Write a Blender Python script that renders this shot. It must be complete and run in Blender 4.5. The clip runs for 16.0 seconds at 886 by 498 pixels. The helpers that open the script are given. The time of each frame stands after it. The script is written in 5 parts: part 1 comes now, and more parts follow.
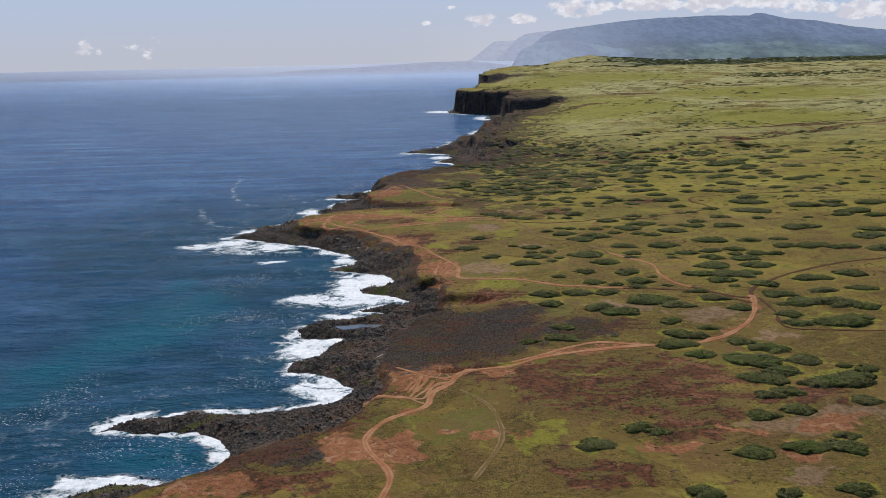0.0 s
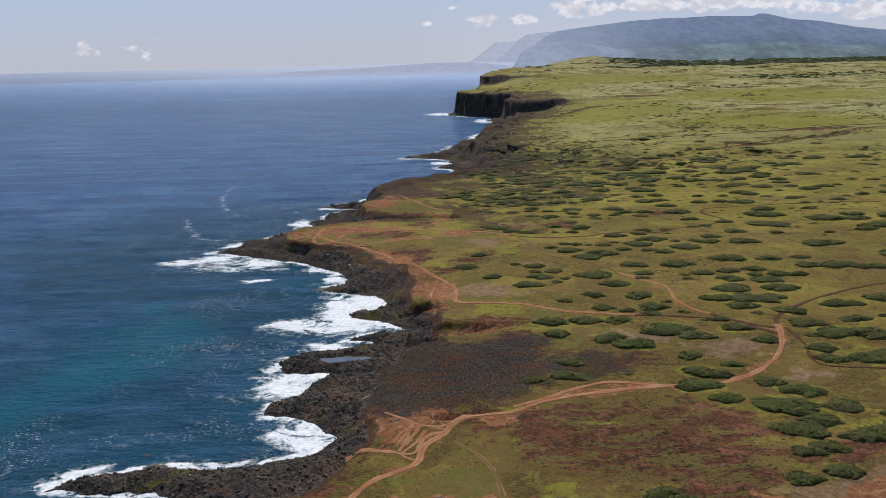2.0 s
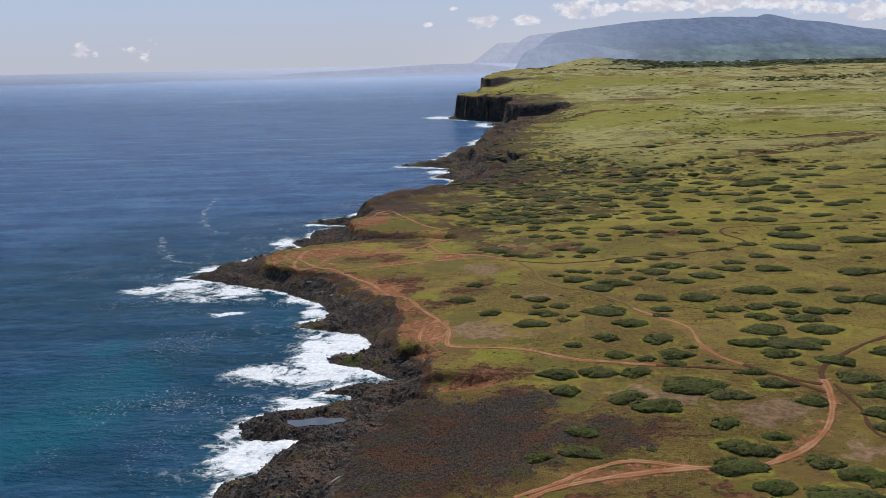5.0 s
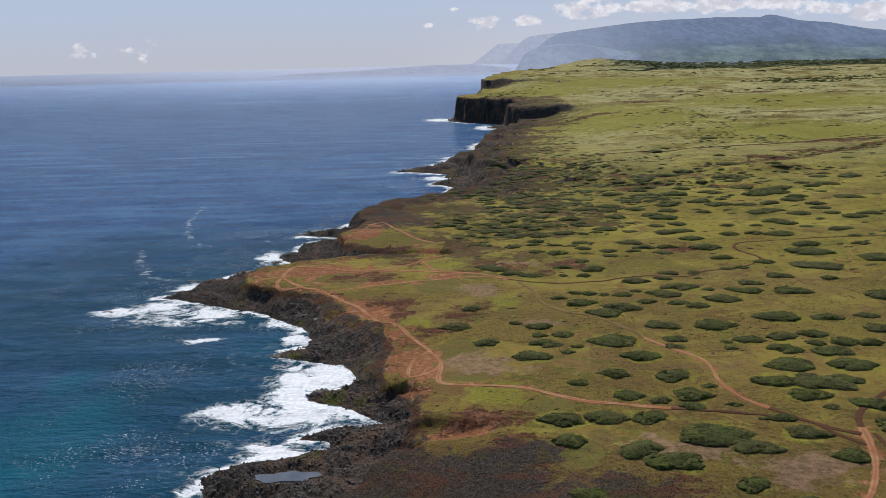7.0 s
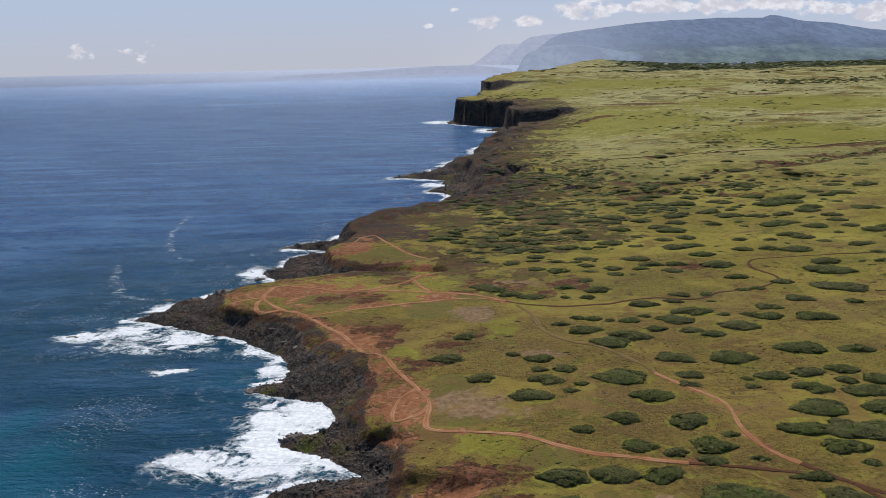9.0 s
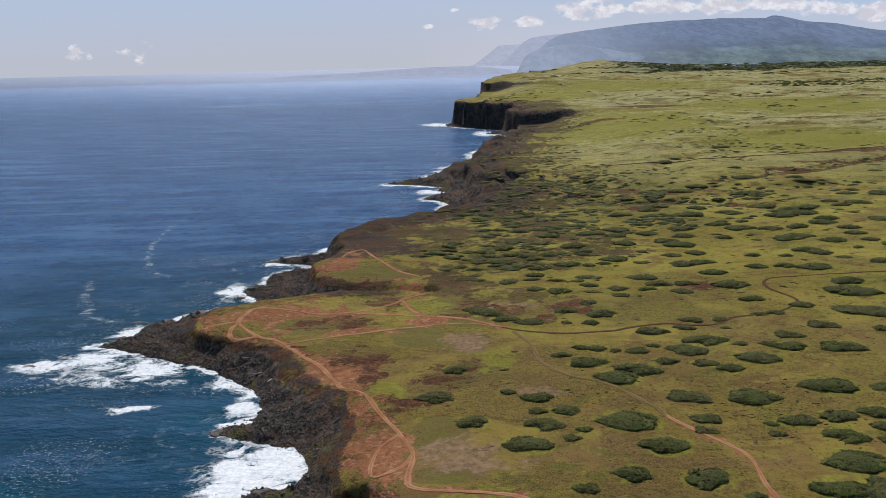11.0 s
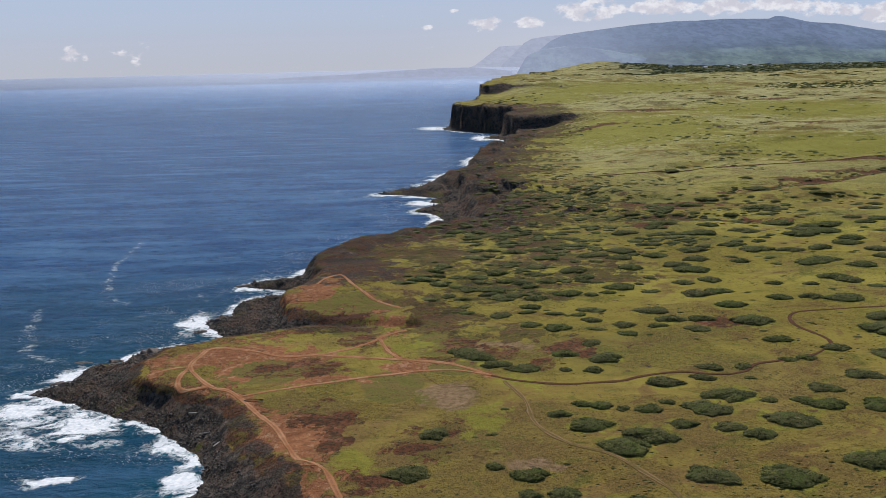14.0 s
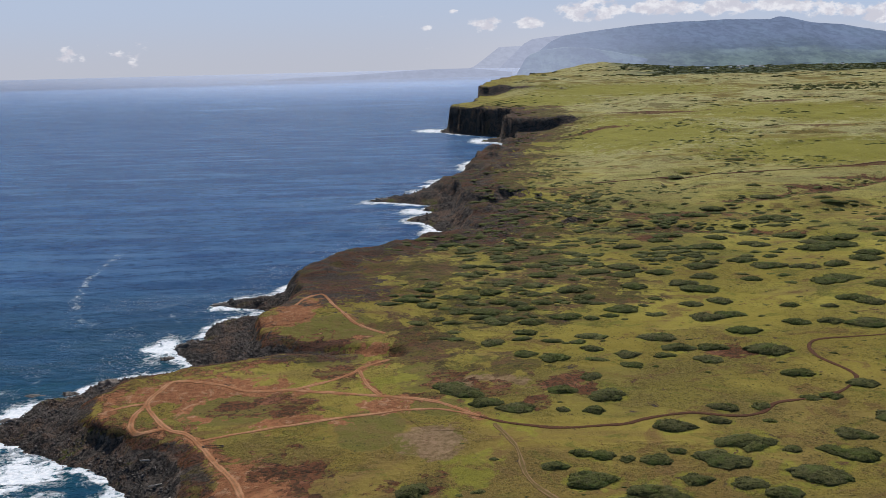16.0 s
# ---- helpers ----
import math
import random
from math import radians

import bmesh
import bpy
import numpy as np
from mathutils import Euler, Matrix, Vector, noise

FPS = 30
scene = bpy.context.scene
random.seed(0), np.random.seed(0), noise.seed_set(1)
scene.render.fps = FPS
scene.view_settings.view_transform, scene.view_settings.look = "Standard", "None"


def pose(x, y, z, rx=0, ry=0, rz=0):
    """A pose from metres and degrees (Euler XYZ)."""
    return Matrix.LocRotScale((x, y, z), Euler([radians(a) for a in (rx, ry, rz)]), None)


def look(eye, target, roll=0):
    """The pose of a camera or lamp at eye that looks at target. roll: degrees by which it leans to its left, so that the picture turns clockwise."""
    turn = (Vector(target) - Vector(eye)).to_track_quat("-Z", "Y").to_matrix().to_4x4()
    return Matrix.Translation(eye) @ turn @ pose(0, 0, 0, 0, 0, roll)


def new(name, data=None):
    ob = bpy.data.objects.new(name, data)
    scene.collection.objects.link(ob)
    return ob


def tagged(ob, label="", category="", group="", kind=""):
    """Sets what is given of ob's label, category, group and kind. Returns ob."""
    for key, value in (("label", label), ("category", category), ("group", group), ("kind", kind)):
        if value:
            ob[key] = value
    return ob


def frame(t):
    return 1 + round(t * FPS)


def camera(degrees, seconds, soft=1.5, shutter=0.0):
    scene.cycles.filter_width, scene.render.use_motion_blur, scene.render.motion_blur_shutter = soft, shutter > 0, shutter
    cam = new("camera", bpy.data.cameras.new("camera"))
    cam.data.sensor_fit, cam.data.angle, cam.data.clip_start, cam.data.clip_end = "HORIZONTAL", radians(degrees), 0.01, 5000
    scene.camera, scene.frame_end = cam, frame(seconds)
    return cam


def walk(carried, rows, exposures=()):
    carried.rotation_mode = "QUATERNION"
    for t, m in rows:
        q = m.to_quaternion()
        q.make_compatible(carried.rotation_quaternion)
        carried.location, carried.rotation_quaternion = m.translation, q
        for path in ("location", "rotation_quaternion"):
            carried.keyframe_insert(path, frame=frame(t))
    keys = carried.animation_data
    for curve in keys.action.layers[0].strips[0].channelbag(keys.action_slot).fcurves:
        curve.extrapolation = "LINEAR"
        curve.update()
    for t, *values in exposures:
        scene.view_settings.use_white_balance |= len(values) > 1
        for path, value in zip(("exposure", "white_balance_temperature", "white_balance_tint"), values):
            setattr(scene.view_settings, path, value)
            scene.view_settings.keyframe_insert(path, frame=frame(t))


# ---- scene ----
import itertools

FOV = 58.0
cam = camera(FOV, 16.0, 0.55)


def flight(t):
    """The aircraft's slow, even glide along the coast."""
    s = t / 8 - 1
    q = s * s
    eye = Vector((2.3840 * t + 3.880 * (q - 1), 17.4162 * t + -0.067 * (q - 1), 120 + 0.9861 * t + -0.913 * (q - 1)))
    yaw = radians(0.2837 * s + -0.0727 * q)
    pitch = radians(-12.9096 + 0.1425 * s)
    ahead = Vector((-math.sin(yaw) * math.cos(pitch), math.cos(yaw) * math.cos(pitch), math.sin(pitch)))
    return look(eye, eye + 100 * ahead, -1.4080 + -0.0387 * s)


PATH = [(i / 2, flight(i / 2)) for i in range(33)]
walk(cam, PATH, [(0, 0.0, 6300, 12), (16, 0.0, 6300, 12)])

# ---- world, sun, exposure ----
SUN_AZ, SUN_EL = radians(-4), radians(47)      # azimuth from +y, towards +x
world = bpy.data.worlds.new("sky")
scene.world = world
world.use_nodes = True
wt = world.node_tree
wt.nodes.clear()
sky = wt.nodes.new("ShaderNodeTexSky")
sky.sky_type = "NISHITA"
sky.sun_disc = False
sky.sun_elevation, sky.sun_rotation = SUN_EL, SUN_AZ
sky.altitude, sky.air_density, sky.dust_density, sky.ozone_density = 0, 1.0, 0.1, 5.0
bg = wt.nodes.new("ShaderNodeBackground")
bg.inputs["Strength"].default_value = 0.08
wo = wt.nodes.new("ShaderNodeOutputWorld")
wt.links.new(sky.outputs[0], bg.inputs["Color"])
wt.links.new(bg.outputs[0], wo.inputs["Surface"])

sun = new("sun", bpy.data.lights.new("sun", "SUN"))
sun.data.energy, sun.data.angle, sun.data.color = 4.3, radians(0.55), (1.0, 0.95, 0.87)
sun_way = Vector((math.sin(SUN_AZ) * math.cos(SUN_EL), math.cos(SUN_AZ) * math.cos(SUN_EL), math.sin(SUN_EL)))
sun.matrix_world = look(sun_way * 1000 + Vector((0, 500, 0)), (0, 500, 0))


# ---- materials ----
class Mat:
    """A small builder for node materials."""

    def __init__(self, name, rough=0.9, spec=0.3):
        self.m = bpy.data.materials.new(name)
        self.m.use_nodes = True
        self.t = self.m.node_tree
        self.b = self.t.nodes["Principled BSDF"]
        self.b.inputs["Roughness"].default_value = rough
        self.b.inputs["Specular IOR Level"].default_value = spec
        self.pos = self.t.nodes.new("ShaderNodeNewGeometry").outputs["Position"]

    def put(self, socket, value):
        if isinstance(value, bpy.types.NodeSocket):
            self.t.links.new(value, socket)
        elif isinstance(value, (tuple, list)) and socket.type == "RGBA":
            socket.default_value = (*value, 1)
        else:
            socket.default_value = value

    def noise(self, scale, detail=4, rough=0.55, stretch=None, out="Fac", warp=0.0):
        n = self.t.nodes.new("ShaderNodeTexNoise")
        n.inputs["Distortion"].default_value = warp
        n.inputs["Scale"].default_value, n.inputs["Detail"].default_value = scale, detail
        n.inputs["Roughness"].default_value = rough
        src = self.pos
        if stretch:
            v = self.t.nodes.new("ShaderNodeVectorMath")
            v.operation = "MULTIPLY"
            self.put(v.inputs[0], src)
            v.inputs[1].default_value = stretch
            src = v.outputs[0]
        self.put(n.inputs["Vector"], src)
        return n.outputs[out]

    def voronoi(self, scale, feature="F1", out="Distance", rand=1.0):
        n = self.t.nodes.new("ShaderNodeTexVoronoi")
        n.feature = feature
        n.inputs["Scale"].default_value, n.inputs["Randomness"].default_value = scale, rand
        self.put(n.inputs["Vector"], self.pos)
        return n.outputs[out]

    def math(self, op, a, b=0.0, c=0.0):
        n = self.t.nodes.new("ShaderNodeMath")
        n.operation = op
        for i, v in enumerate((a, b, c)):
            self.put(n.inputs[i], v)
        return n.outputs[0]

    def ramp(self, v, lo, hi, a=0.0, b=1.0):
        n = self.t.nodes.new("ShaderNodeMapRange")
        n.interpolation_type = "SMOOTHSTEP"
        for i, x in enumerate((v, lo, hi, a, b)):
            self.put(n.inputs[i], x)
        return n.outputs[0]

    def mix(self, f, a, b, mode="MIX"):
        n = self.t.nodes.new("ShaderNodeMix")
        n.data_type, n.blend_type = "RGBA", mode
        self.put(n.inputs[0], f)
        self.put(n.inputs[6], a)
        self.put(n.inputs[7], b)
        return n.outputs[2]

    def attr(self, name):
        n = self.t.nodes.new("ShaderNodeAttribute")
        n.attribute_name = name
        return n.outputs["Fac"]

    def random(self):
        return self.t.nodes.new("ShaderNodeObjectInfo").outputs["Random"]

    def island(self):
        return self.t.nodes.new("ShaderNodeNewGeometry").outputs["Random Per Island"]

    def color(self, c):
        self.put(self.b.inputs["Base Color"], c)

    def bump(self, h, dist=1.0, strength=1.0, prev=None):
        n = self.t.nodes.new("ShaderNodeBump")
        n.inputs["Distance"].default_value, n.inputs["Strength"].default_value = dist, strength
        self.put(n.inputs["Height"], h)
        if prev is not None:
            self.put(n.inputs["Normal"], prev)
        self.put(self.b.inputs["Normal"], n.outputs[0])
        return n.outputs[0]


def mat_ground():
    k = Mat("coast_ground", 0.95, 0.05)
    big, mid, fine, grit = k.noise(0.008, 4), k.noise(0.045, 6, 0.6), k.noise(0.45, 6, 0.68), k.noise(1.8, 4, 0.7)
    wisp = k.noise(0.06, 8, 0.68, (0.6, 1.0, 1.0), warp=0.9)
    streak = k.noise(0.016, 7, 0.62, (0.45, 1.0, 1.0), warp=0.6)
    meadow = k.noise(0.024, 8, 0.66, (0.75, 1.0, 1.0), warp=1.1)
    mown = k.ramp(k.math("ADD", k.attr("lawn"), k.math("MULTIPLY", k.math("SUBTRACT", k.noise(0.2, 6, 0.7), 0.5), 0.8)), 0.35, 0.6)
    lawn = k.math("MAXIMUM", mown, k.ramp(k.noise(0.019, 5, 0.6, warp=0.7), 0.47, 0.57))
    green = k.mix(k.ramp(big, 0.40, 0.60), (0.215, 0.172, 0.030), (0.280, 0.240, 0.044))
    green = k.mix(k.ramp(streak, 0.54, 0.60, 0.0, 0.60), green, (0.170, 0.116, 0.044))
    green = k.mix(k.ramp(streak, 0.40, 0.46, 0.55, 0.0), green, (0.120, 0.124, 0.028))
    olive = k.mix(k.ramp(meadow, 0.43, 0.55), (0.218, 0.156, 0.038), (0.172, 0.110, 0.036))
    olive = k.mix(k.ramp(meadow, 0.54, 0.60, 0.0, 0.7), olive, (0.172, 0.098, 0.046))
    # Far plain: yellower grass, with distance haze painted in as a paler tone.
    green = k.mix(k.math("MULTIPLY", k.attr("lush"), k.ramp(streak, 0.60, 0.50)), green, (0.375, 0.350, 0.150))
    green = k.mix(k.math("MULTIPLY", k.attr("lush"), k.ramp(k.noise(0.05, 7, 0.7, (0.5, 1.0, 1.0), warp=0.8), 0.53, 0.60, 0.0, 0.55)), green, (0.235, 0.200, 0.062))
    green = k.mix(k.math("MULTIPLY", k.attr("lush"), k.ramp(k.noise(0.022, 7, 0.66, (0.4, 1.0, 1.0), warp=0.7), 0.565, 0.60, 0.0, 0.7)), green, (0.125, 0.098, 0.036))
    grass = k.mix(k.math("MULTIPLY", k.attr("dry"), 0.85), green, olive)
    grass = k.mix(k.math("MULTIPLY", k.attr("brown"), k.ramp(mid, 0.40, 0.54, 0.30, 0.80)), grass, (0.125, 0.084, 0.026))
    grass = k.mix(k.ramp(wisp, 0.55, 0.60, 0.0, 0.65), grass, (0.142, 0.080, 0.034))
    grass = k.mix(k.ramp(wisp, 0.38, 0.43, 0.65, 0.0), grass, (0.112, 0.118, 0.022))
    grass = k.mix(k.math("MULTIPLY", k.ramp(k.noise(0.085, 7, 0.7, warp=1.2), 0.57, 0.62, 0.0, 0.6), k.attr("dry")), grass, (0.222, 0.192, 0.038))
    grass = k.mix(k.math("MULTIPLY", mown, 0.85), grass, k.mix(k.ramp(k.noise(0.12, 6, 0.65, warp=0.8), 0.40, 0.62), (0.118, 0.112, 0.026), (0.142, 0.104, 0.036)))
    rough_grass = k.ramp(lawn, 0.0, 1.0, 1.0, 0.30)
    grass = k.mix(k.math("MULTIPLY", k.math("MULTIPLY", k.ramp(fine, 0.51, 0.59), rough_grass), k.ramp(k.attr("brown"), 0.0, 1.0, 0.34, 0.7)), grass, (0.062, 0.050, 0.016))
    clump = k.ramp(k.noise(0.03, 5, 0.6, warp=0.8), 0.47, 0.56)
    dots = k.ramp(k.voronoi(0.36), 0.10, 0.26, 1.0, 0.0)
    dots = k.math("MAXIMUM", dots, k.ramp(k.voronoi(0.85), 0.14, 0.28, 0.9, 0.0))
    grass = k.mix(k.math("MULTIPLY", k.math("MULTIPLY", dots, clump), 0.75), grass, (0.032, 0.035, 0.014))
    grass = k.mix(k.math("MULTIPLY", k.ramp(grit, 0.54, 0.62, 0.0, 0.5), rough_grass), grass, (0.27, 0.205, 0.080))
    grass = k.mix(k.math("MULTIPLY", k.ramp(k.noise(1.1, 5, 0.72), 0.53, 0.60, 0.0, 0.6), rough_grass), grass, (0.050, 0.046, 0.014))
    grass = k.mix(k.math("MULTIPLY", k.attr("wood"), k.ramp(k.noise(0.012, 6, 0.6, (0.5, 1.0, 1.0)), 0.34, 0.44)), grass, (0.082, 0.100, 0.058))
    edge = k.math("MULTIPLY", k.math("SUBTRACT", k.noise(0.10, 9, 0.74, warp=0.5), 0.5), 3.2)

    def cover(base, name, a, b, lo=0.42, hi=0.58, most=1.0):
        f = k.ramp(k.math("ADD", k.attr(name), edge), lo, hi, 0.0, most)
        return k.mix(f, base, k.mix(k.ramp(fine, 0.3, 0.7), a, b))

    c = cover(grass, "lime", (0.245, 0.225, 0.034), (0.17, 0.160, 0.030), 0.42, 0.72, 0.9)
    c = cover(c, "pink", (0.300, 0.190, 0.120), (0.140, 0.092, 0.046), 0.40, 0.70, 0.8)
    spots = k.noise(0.9, 5, 0.72)
    soil = k.mix(k.ramp(fine, 0.42, 0.58), (0.132, 0.052, 0.027), (0.066, 0.034, 0.020))
    soil = k.mix(k.ramp(k.noise(0.12, 7, 0.70, (0.6, 1.0, 1.0), warp=0.8), 0.55, 0.60, 0.0, 0.75), soil, (0.222, 0.094, 0.056))
    soil = k.mix(k.ramp(k.noise(0.10, 7, 0.70, (0.5, 1.2, 1.0), warp=0.8), 0.44, 0.48, 0.85, 0.0), soil, (0.140, 0.112, 0.032))
    soil = k.mix(k.ramp(spots, 0.54, 0.59, 0.0, 0.85), soil, (0.028, 0.022, 0.016))
    c = k.mix(k.ramp(k.math("ADD", k.attr("red"), edge), 0.34, 0.54, 0.0, 0.95), c, soil)
    bare = k.mix(k.ramp(fine, 0.35, 0.65), (0.300, 0.135, 0.062), (0.205, 0.084, 0.040))
    bare = k.mix(k.ramp(k.noise(0.25, 6, 0.7, warp=0.8), 0.55, 0.60, 0.0, 0.7), bare, (0.370, 0.215, 0.125))
    bare = k.mix(k.ramp(spots, 0.57, 0.62, 0.0, 0.6), bare, (0.110, 0.082, 0.030))
    c = k.mix(k.ramp(k.math("ADD", k.attr("tan"), edge), 0.42, 0.56), c, bare)
    heath = k.mix(k.ramp(k.noise(0.06, 8, 0.72, (0.6, 1.0, 1.0), warp=1.0), 0.44, 0.56), (0.100, 0.082, 0.022), (0.094, 0.056, 0.029))
    heath = k.mix(k.ramp(k.noise(0.11, 8, 0.72, (0.7, 1.0, 1.0), warp=1.0), 0.50, 0.57, 0.0, 0.8), heath, (0.046, 0.044, 0.017))
    heath = k.mix(k.ramp(k.noise(0.035, 6, 0.68, warp=0.8), 0.55, 0.61, 0.0, 0.7), heath, (0.135, 0.060, 0.034))
    heath = k.mix(k.ramp(spots, 0.53, 0.59, 0.0, 0.7), heath, (0.030, 0.027, 0.016))
    c = k.mix(k.ramp(k.math("ADD", k.attr("heath"), edge), 0.34, 0.60, 0.0, 0.92), c, heath)
    lava = k.mix(k.ramp(grit, 0.35, 0.7), (0.036, 0.031, 0.027), (0.130, 0.104, 0.084))
    lava = k.mix(k.ramp(k.noise(0.07, 7, 0.70, (0.5, 1.2, 1.0), warp=0.7), 0.46, 0.55, 0.0, 0.75), lava, (0.120, 0.052, 0.030))
    lava = k.mix(k.ramp(k.noise(0.028, 5, 0.65), 0.52, 0.66, 0.0, 0.5), lava, (0.100, 0.046, 0.025))
    scrub = k.mix(k.ramp(k.noise(0.09, 7, 0.7, warp=0.6), 0.53, 0.60, 0.0, 0.75), lava, (0.088, 0.072, 0.022))
    scrub = k.mix(k.ramp(spots, 0.53, 0.58, 0.0, 0.85), scrub, (0.026, 0.023, 0.017))
    c = k.mix(k.ramp(k.math("ADD", k.attr("lava"), edge), 0.36, 0.58, 0.0, 0.95), c, scrub)
    shore = k.mix(k.ramp(k.noise(0.3, 7, 0.72), 0.40, 0.62), (0.037, 0.033, 0.029), (0.140, 0.117, 0.097))
    shore = k.mix(k.ramp(k.noise(0.06, 7, 0.68, warp=0.8), 0.48, 0.58, 0.0, 0.8), shore, (0.165, 0.106, 0.072))
    shore = k.mix(k.ramp(spots, 0.50, 0.58, 0.0, 0.8), shore, (0.021, 0.019, 0.017))
    c = k.mix(k.ramp(k.math("ADD", k.attr("rock"), k.math("MULTIPLY", edge, 0.5)), 0.38, 0.58), c, shore)
    algae = k.math("MULTIPLY", k.attr("wet"), k.ramp(k.noise(0.06, 5, warp=0.6), 0.56, 0.64))
    c = k.mix(algae, c, (0.095, 0.105, 0.024))
    k.color(c)
    calm = k.math("MULTIPLY", lawn, k.math("SUBTRACT", 1.0, k.attr("rock")))
    h = k.math("ADD", k.math("MULTIPLY", fine, 1.5), k.math("MULTIPLY", grit, 0.6))
    h = k.math("MULTIPLY", h, k.ramp(calm, 0.0, 1.0, 1.0, 0.35))
    h = k.math("ADD", h, k.math("MULTIPLY", mid, 4.0))
    h = k.math("ADD", h, k.math("MULTIPLY", k.math("MULTIPLY", k.noise(0.75, 8, 0.74, warp=1.0), k.math("MAXIMUM", k.attr("rock"), k.attr("lava"))), 3.0))
    k.bump(h, 0.8, 0.8)
    return k.m


def mat_track():
    k = Mat("packed_red_earth", 0.95, 0.1)
    n, f = k.noise(0.12, 5), k.noise(1.4, 5, 0.7)
    c = k.mix(k.ramp(n, 0.35, 0.65), (0.31, 0.128, 0.055), (0.41, 0.210, 0.108))
    ruts = k.ramp(k.math("ABSOLUTE", k.math("SUBTRACT", k.math("ABSOLUTE", k.attr("across")), 0.5)), 0.12, 0.3, 1.0, 0.0)
    c = k.mix(k.math("MULTIPLY", k.math("SUBTRACT", 1.0, ruts), k.ramp(f, 0.35, 0.6, 0.1, 0.6)), c, (0.145, 0.088, 0.040))
    c = k.mix(k.ramp(f, 0.55, 0.8, 0.0, 0.4), c, (0.14, 0.06, 0.03))
    worn = k.math("ADD", k.math("ABSOLUTE", k.attr("across")), k.math("MULTIPLY", k.math("SUBTRACT", k.noise(0.35, 7, 0.72, warp=0.6), 0.5), 2.6))
    c = k.mix(k.ramp(worn, 0.95, 1.15, 0.0, 0.85), c, (0.175, 0.110, 0.040))
    k.color(c)
    k.bump(f, 0.3, 0.6)
    return k.m


def mat_faint_track():
    k = Mat("grassed_wheel_ruts", 0.95, 0.1)
    f = k.noise(0.8, 5, 0.7)
    c = k.mix(k.ramp(f, 0.3, 0.7), (0.165, 0.105, 0.040), (0.105, 0.082, 0.022))
    ruts = k.ramp(k.math("ABSOLUTE", k.math("SUBTRACT", k.math("ABSOLUTE", k.attr("across")), 0.6)), 0.10, 0.3, 1.0, 0.0)
    k.color(k.mix(k.math("MULTIPLY", ruts, k.ramp(k.noise(0.16, 4), 0.38, 0.55)), c, (0.225, 0.140, 0.070)))
    k.bump(f, 0.3, 0.6)
    return k.m


def mat_dark_track():
    k = Mat("worn_brown_earth", 0.95, 0.1)
    f = k.noise(1.4, 5, 0.7)
    k.color(k.mix(k.ramp(f, 0.3, 0.7), (0.115, 0.048, 0.023), (0.052, 0.028, 0.015)))
    k.bump(f, 0.3, 0.6)
    return k.m


def mat_rock():
    k = Mat("black_lava_rock", 0.8, 0.35)
    f, n = k.noise(0.9, 6, 0.7), k.noise(0.12, 3)
    c = k.mix(k.ramp(f, 0.35, 0.7), (0.038, 0.033, 0.029), (0.138, 0.114, 0.094))
    c = k.mix(k.ramp(k.noise(0.06, 6, 0.65), 0.48, 0.60, 0.0, 0.7), c, (0.140, 0.086, 0.056))
    c = k.mix(k.ramp(k.island(), 0.6, 1.0, 0.0, 0.45), c, (0.150, 0.130, 0.112))
    c = k.mix(k.ramp(k.island(), 0.0, 0.35, 0.6, 0.0), c, (0.030, 0.027, 0.026))
    k.color(c)
    k.bump(f, 0.5, 0.9)
    return k.m


def mat_leaf(name="shrub_leaves", pale=1.0):
    k = Mat(name, 0.9, 0.08)
    n = k.noise(0.5, 5, 0.6)
    c = k.mix(k.island(), tuple(v * pale for v in (0.044, 0.054, 0.014)), tuple(v * pale for v in (0.124, 0.128, 0.034)))
    c = k.mix(k.ramp(k.random(), 0.2, 1.0, 0.0, 0.5), c, (0.105, 0.092, 0.040))
    c = k.mix(k.ramp(n, 0.50, 0.68, 0.0, 0.5), c, (0.110, 0.094, 0.048))
    c = k.mix(k.ramp(k.noise(0.9, 6, 0.72), 0.51, 0.59, 0.0, 0.75), c, (0.022, 0.027, 0.009))
    c = k.mix(k.ramp(k.noise(0.16, 3), 0.52, 0.66, 0.0, 0.5), c, (0.075, 0.105, 0.020))
    k.color(c)
    k.bump(k.noise(1.6, 5, 0.7), 0.7, 1.0)
    return k.m


def mat_plain(name, a, b, scale, rough=0.9, spec=0.2):
    k = Mat(name, rough, spec)
    n = k.noise(scale, 5)
    k.color(k.mix(k.ramp(n, 0.3, 0.7), a, b))
    k.bump(n, 0.1, 0.5)
    return k.m


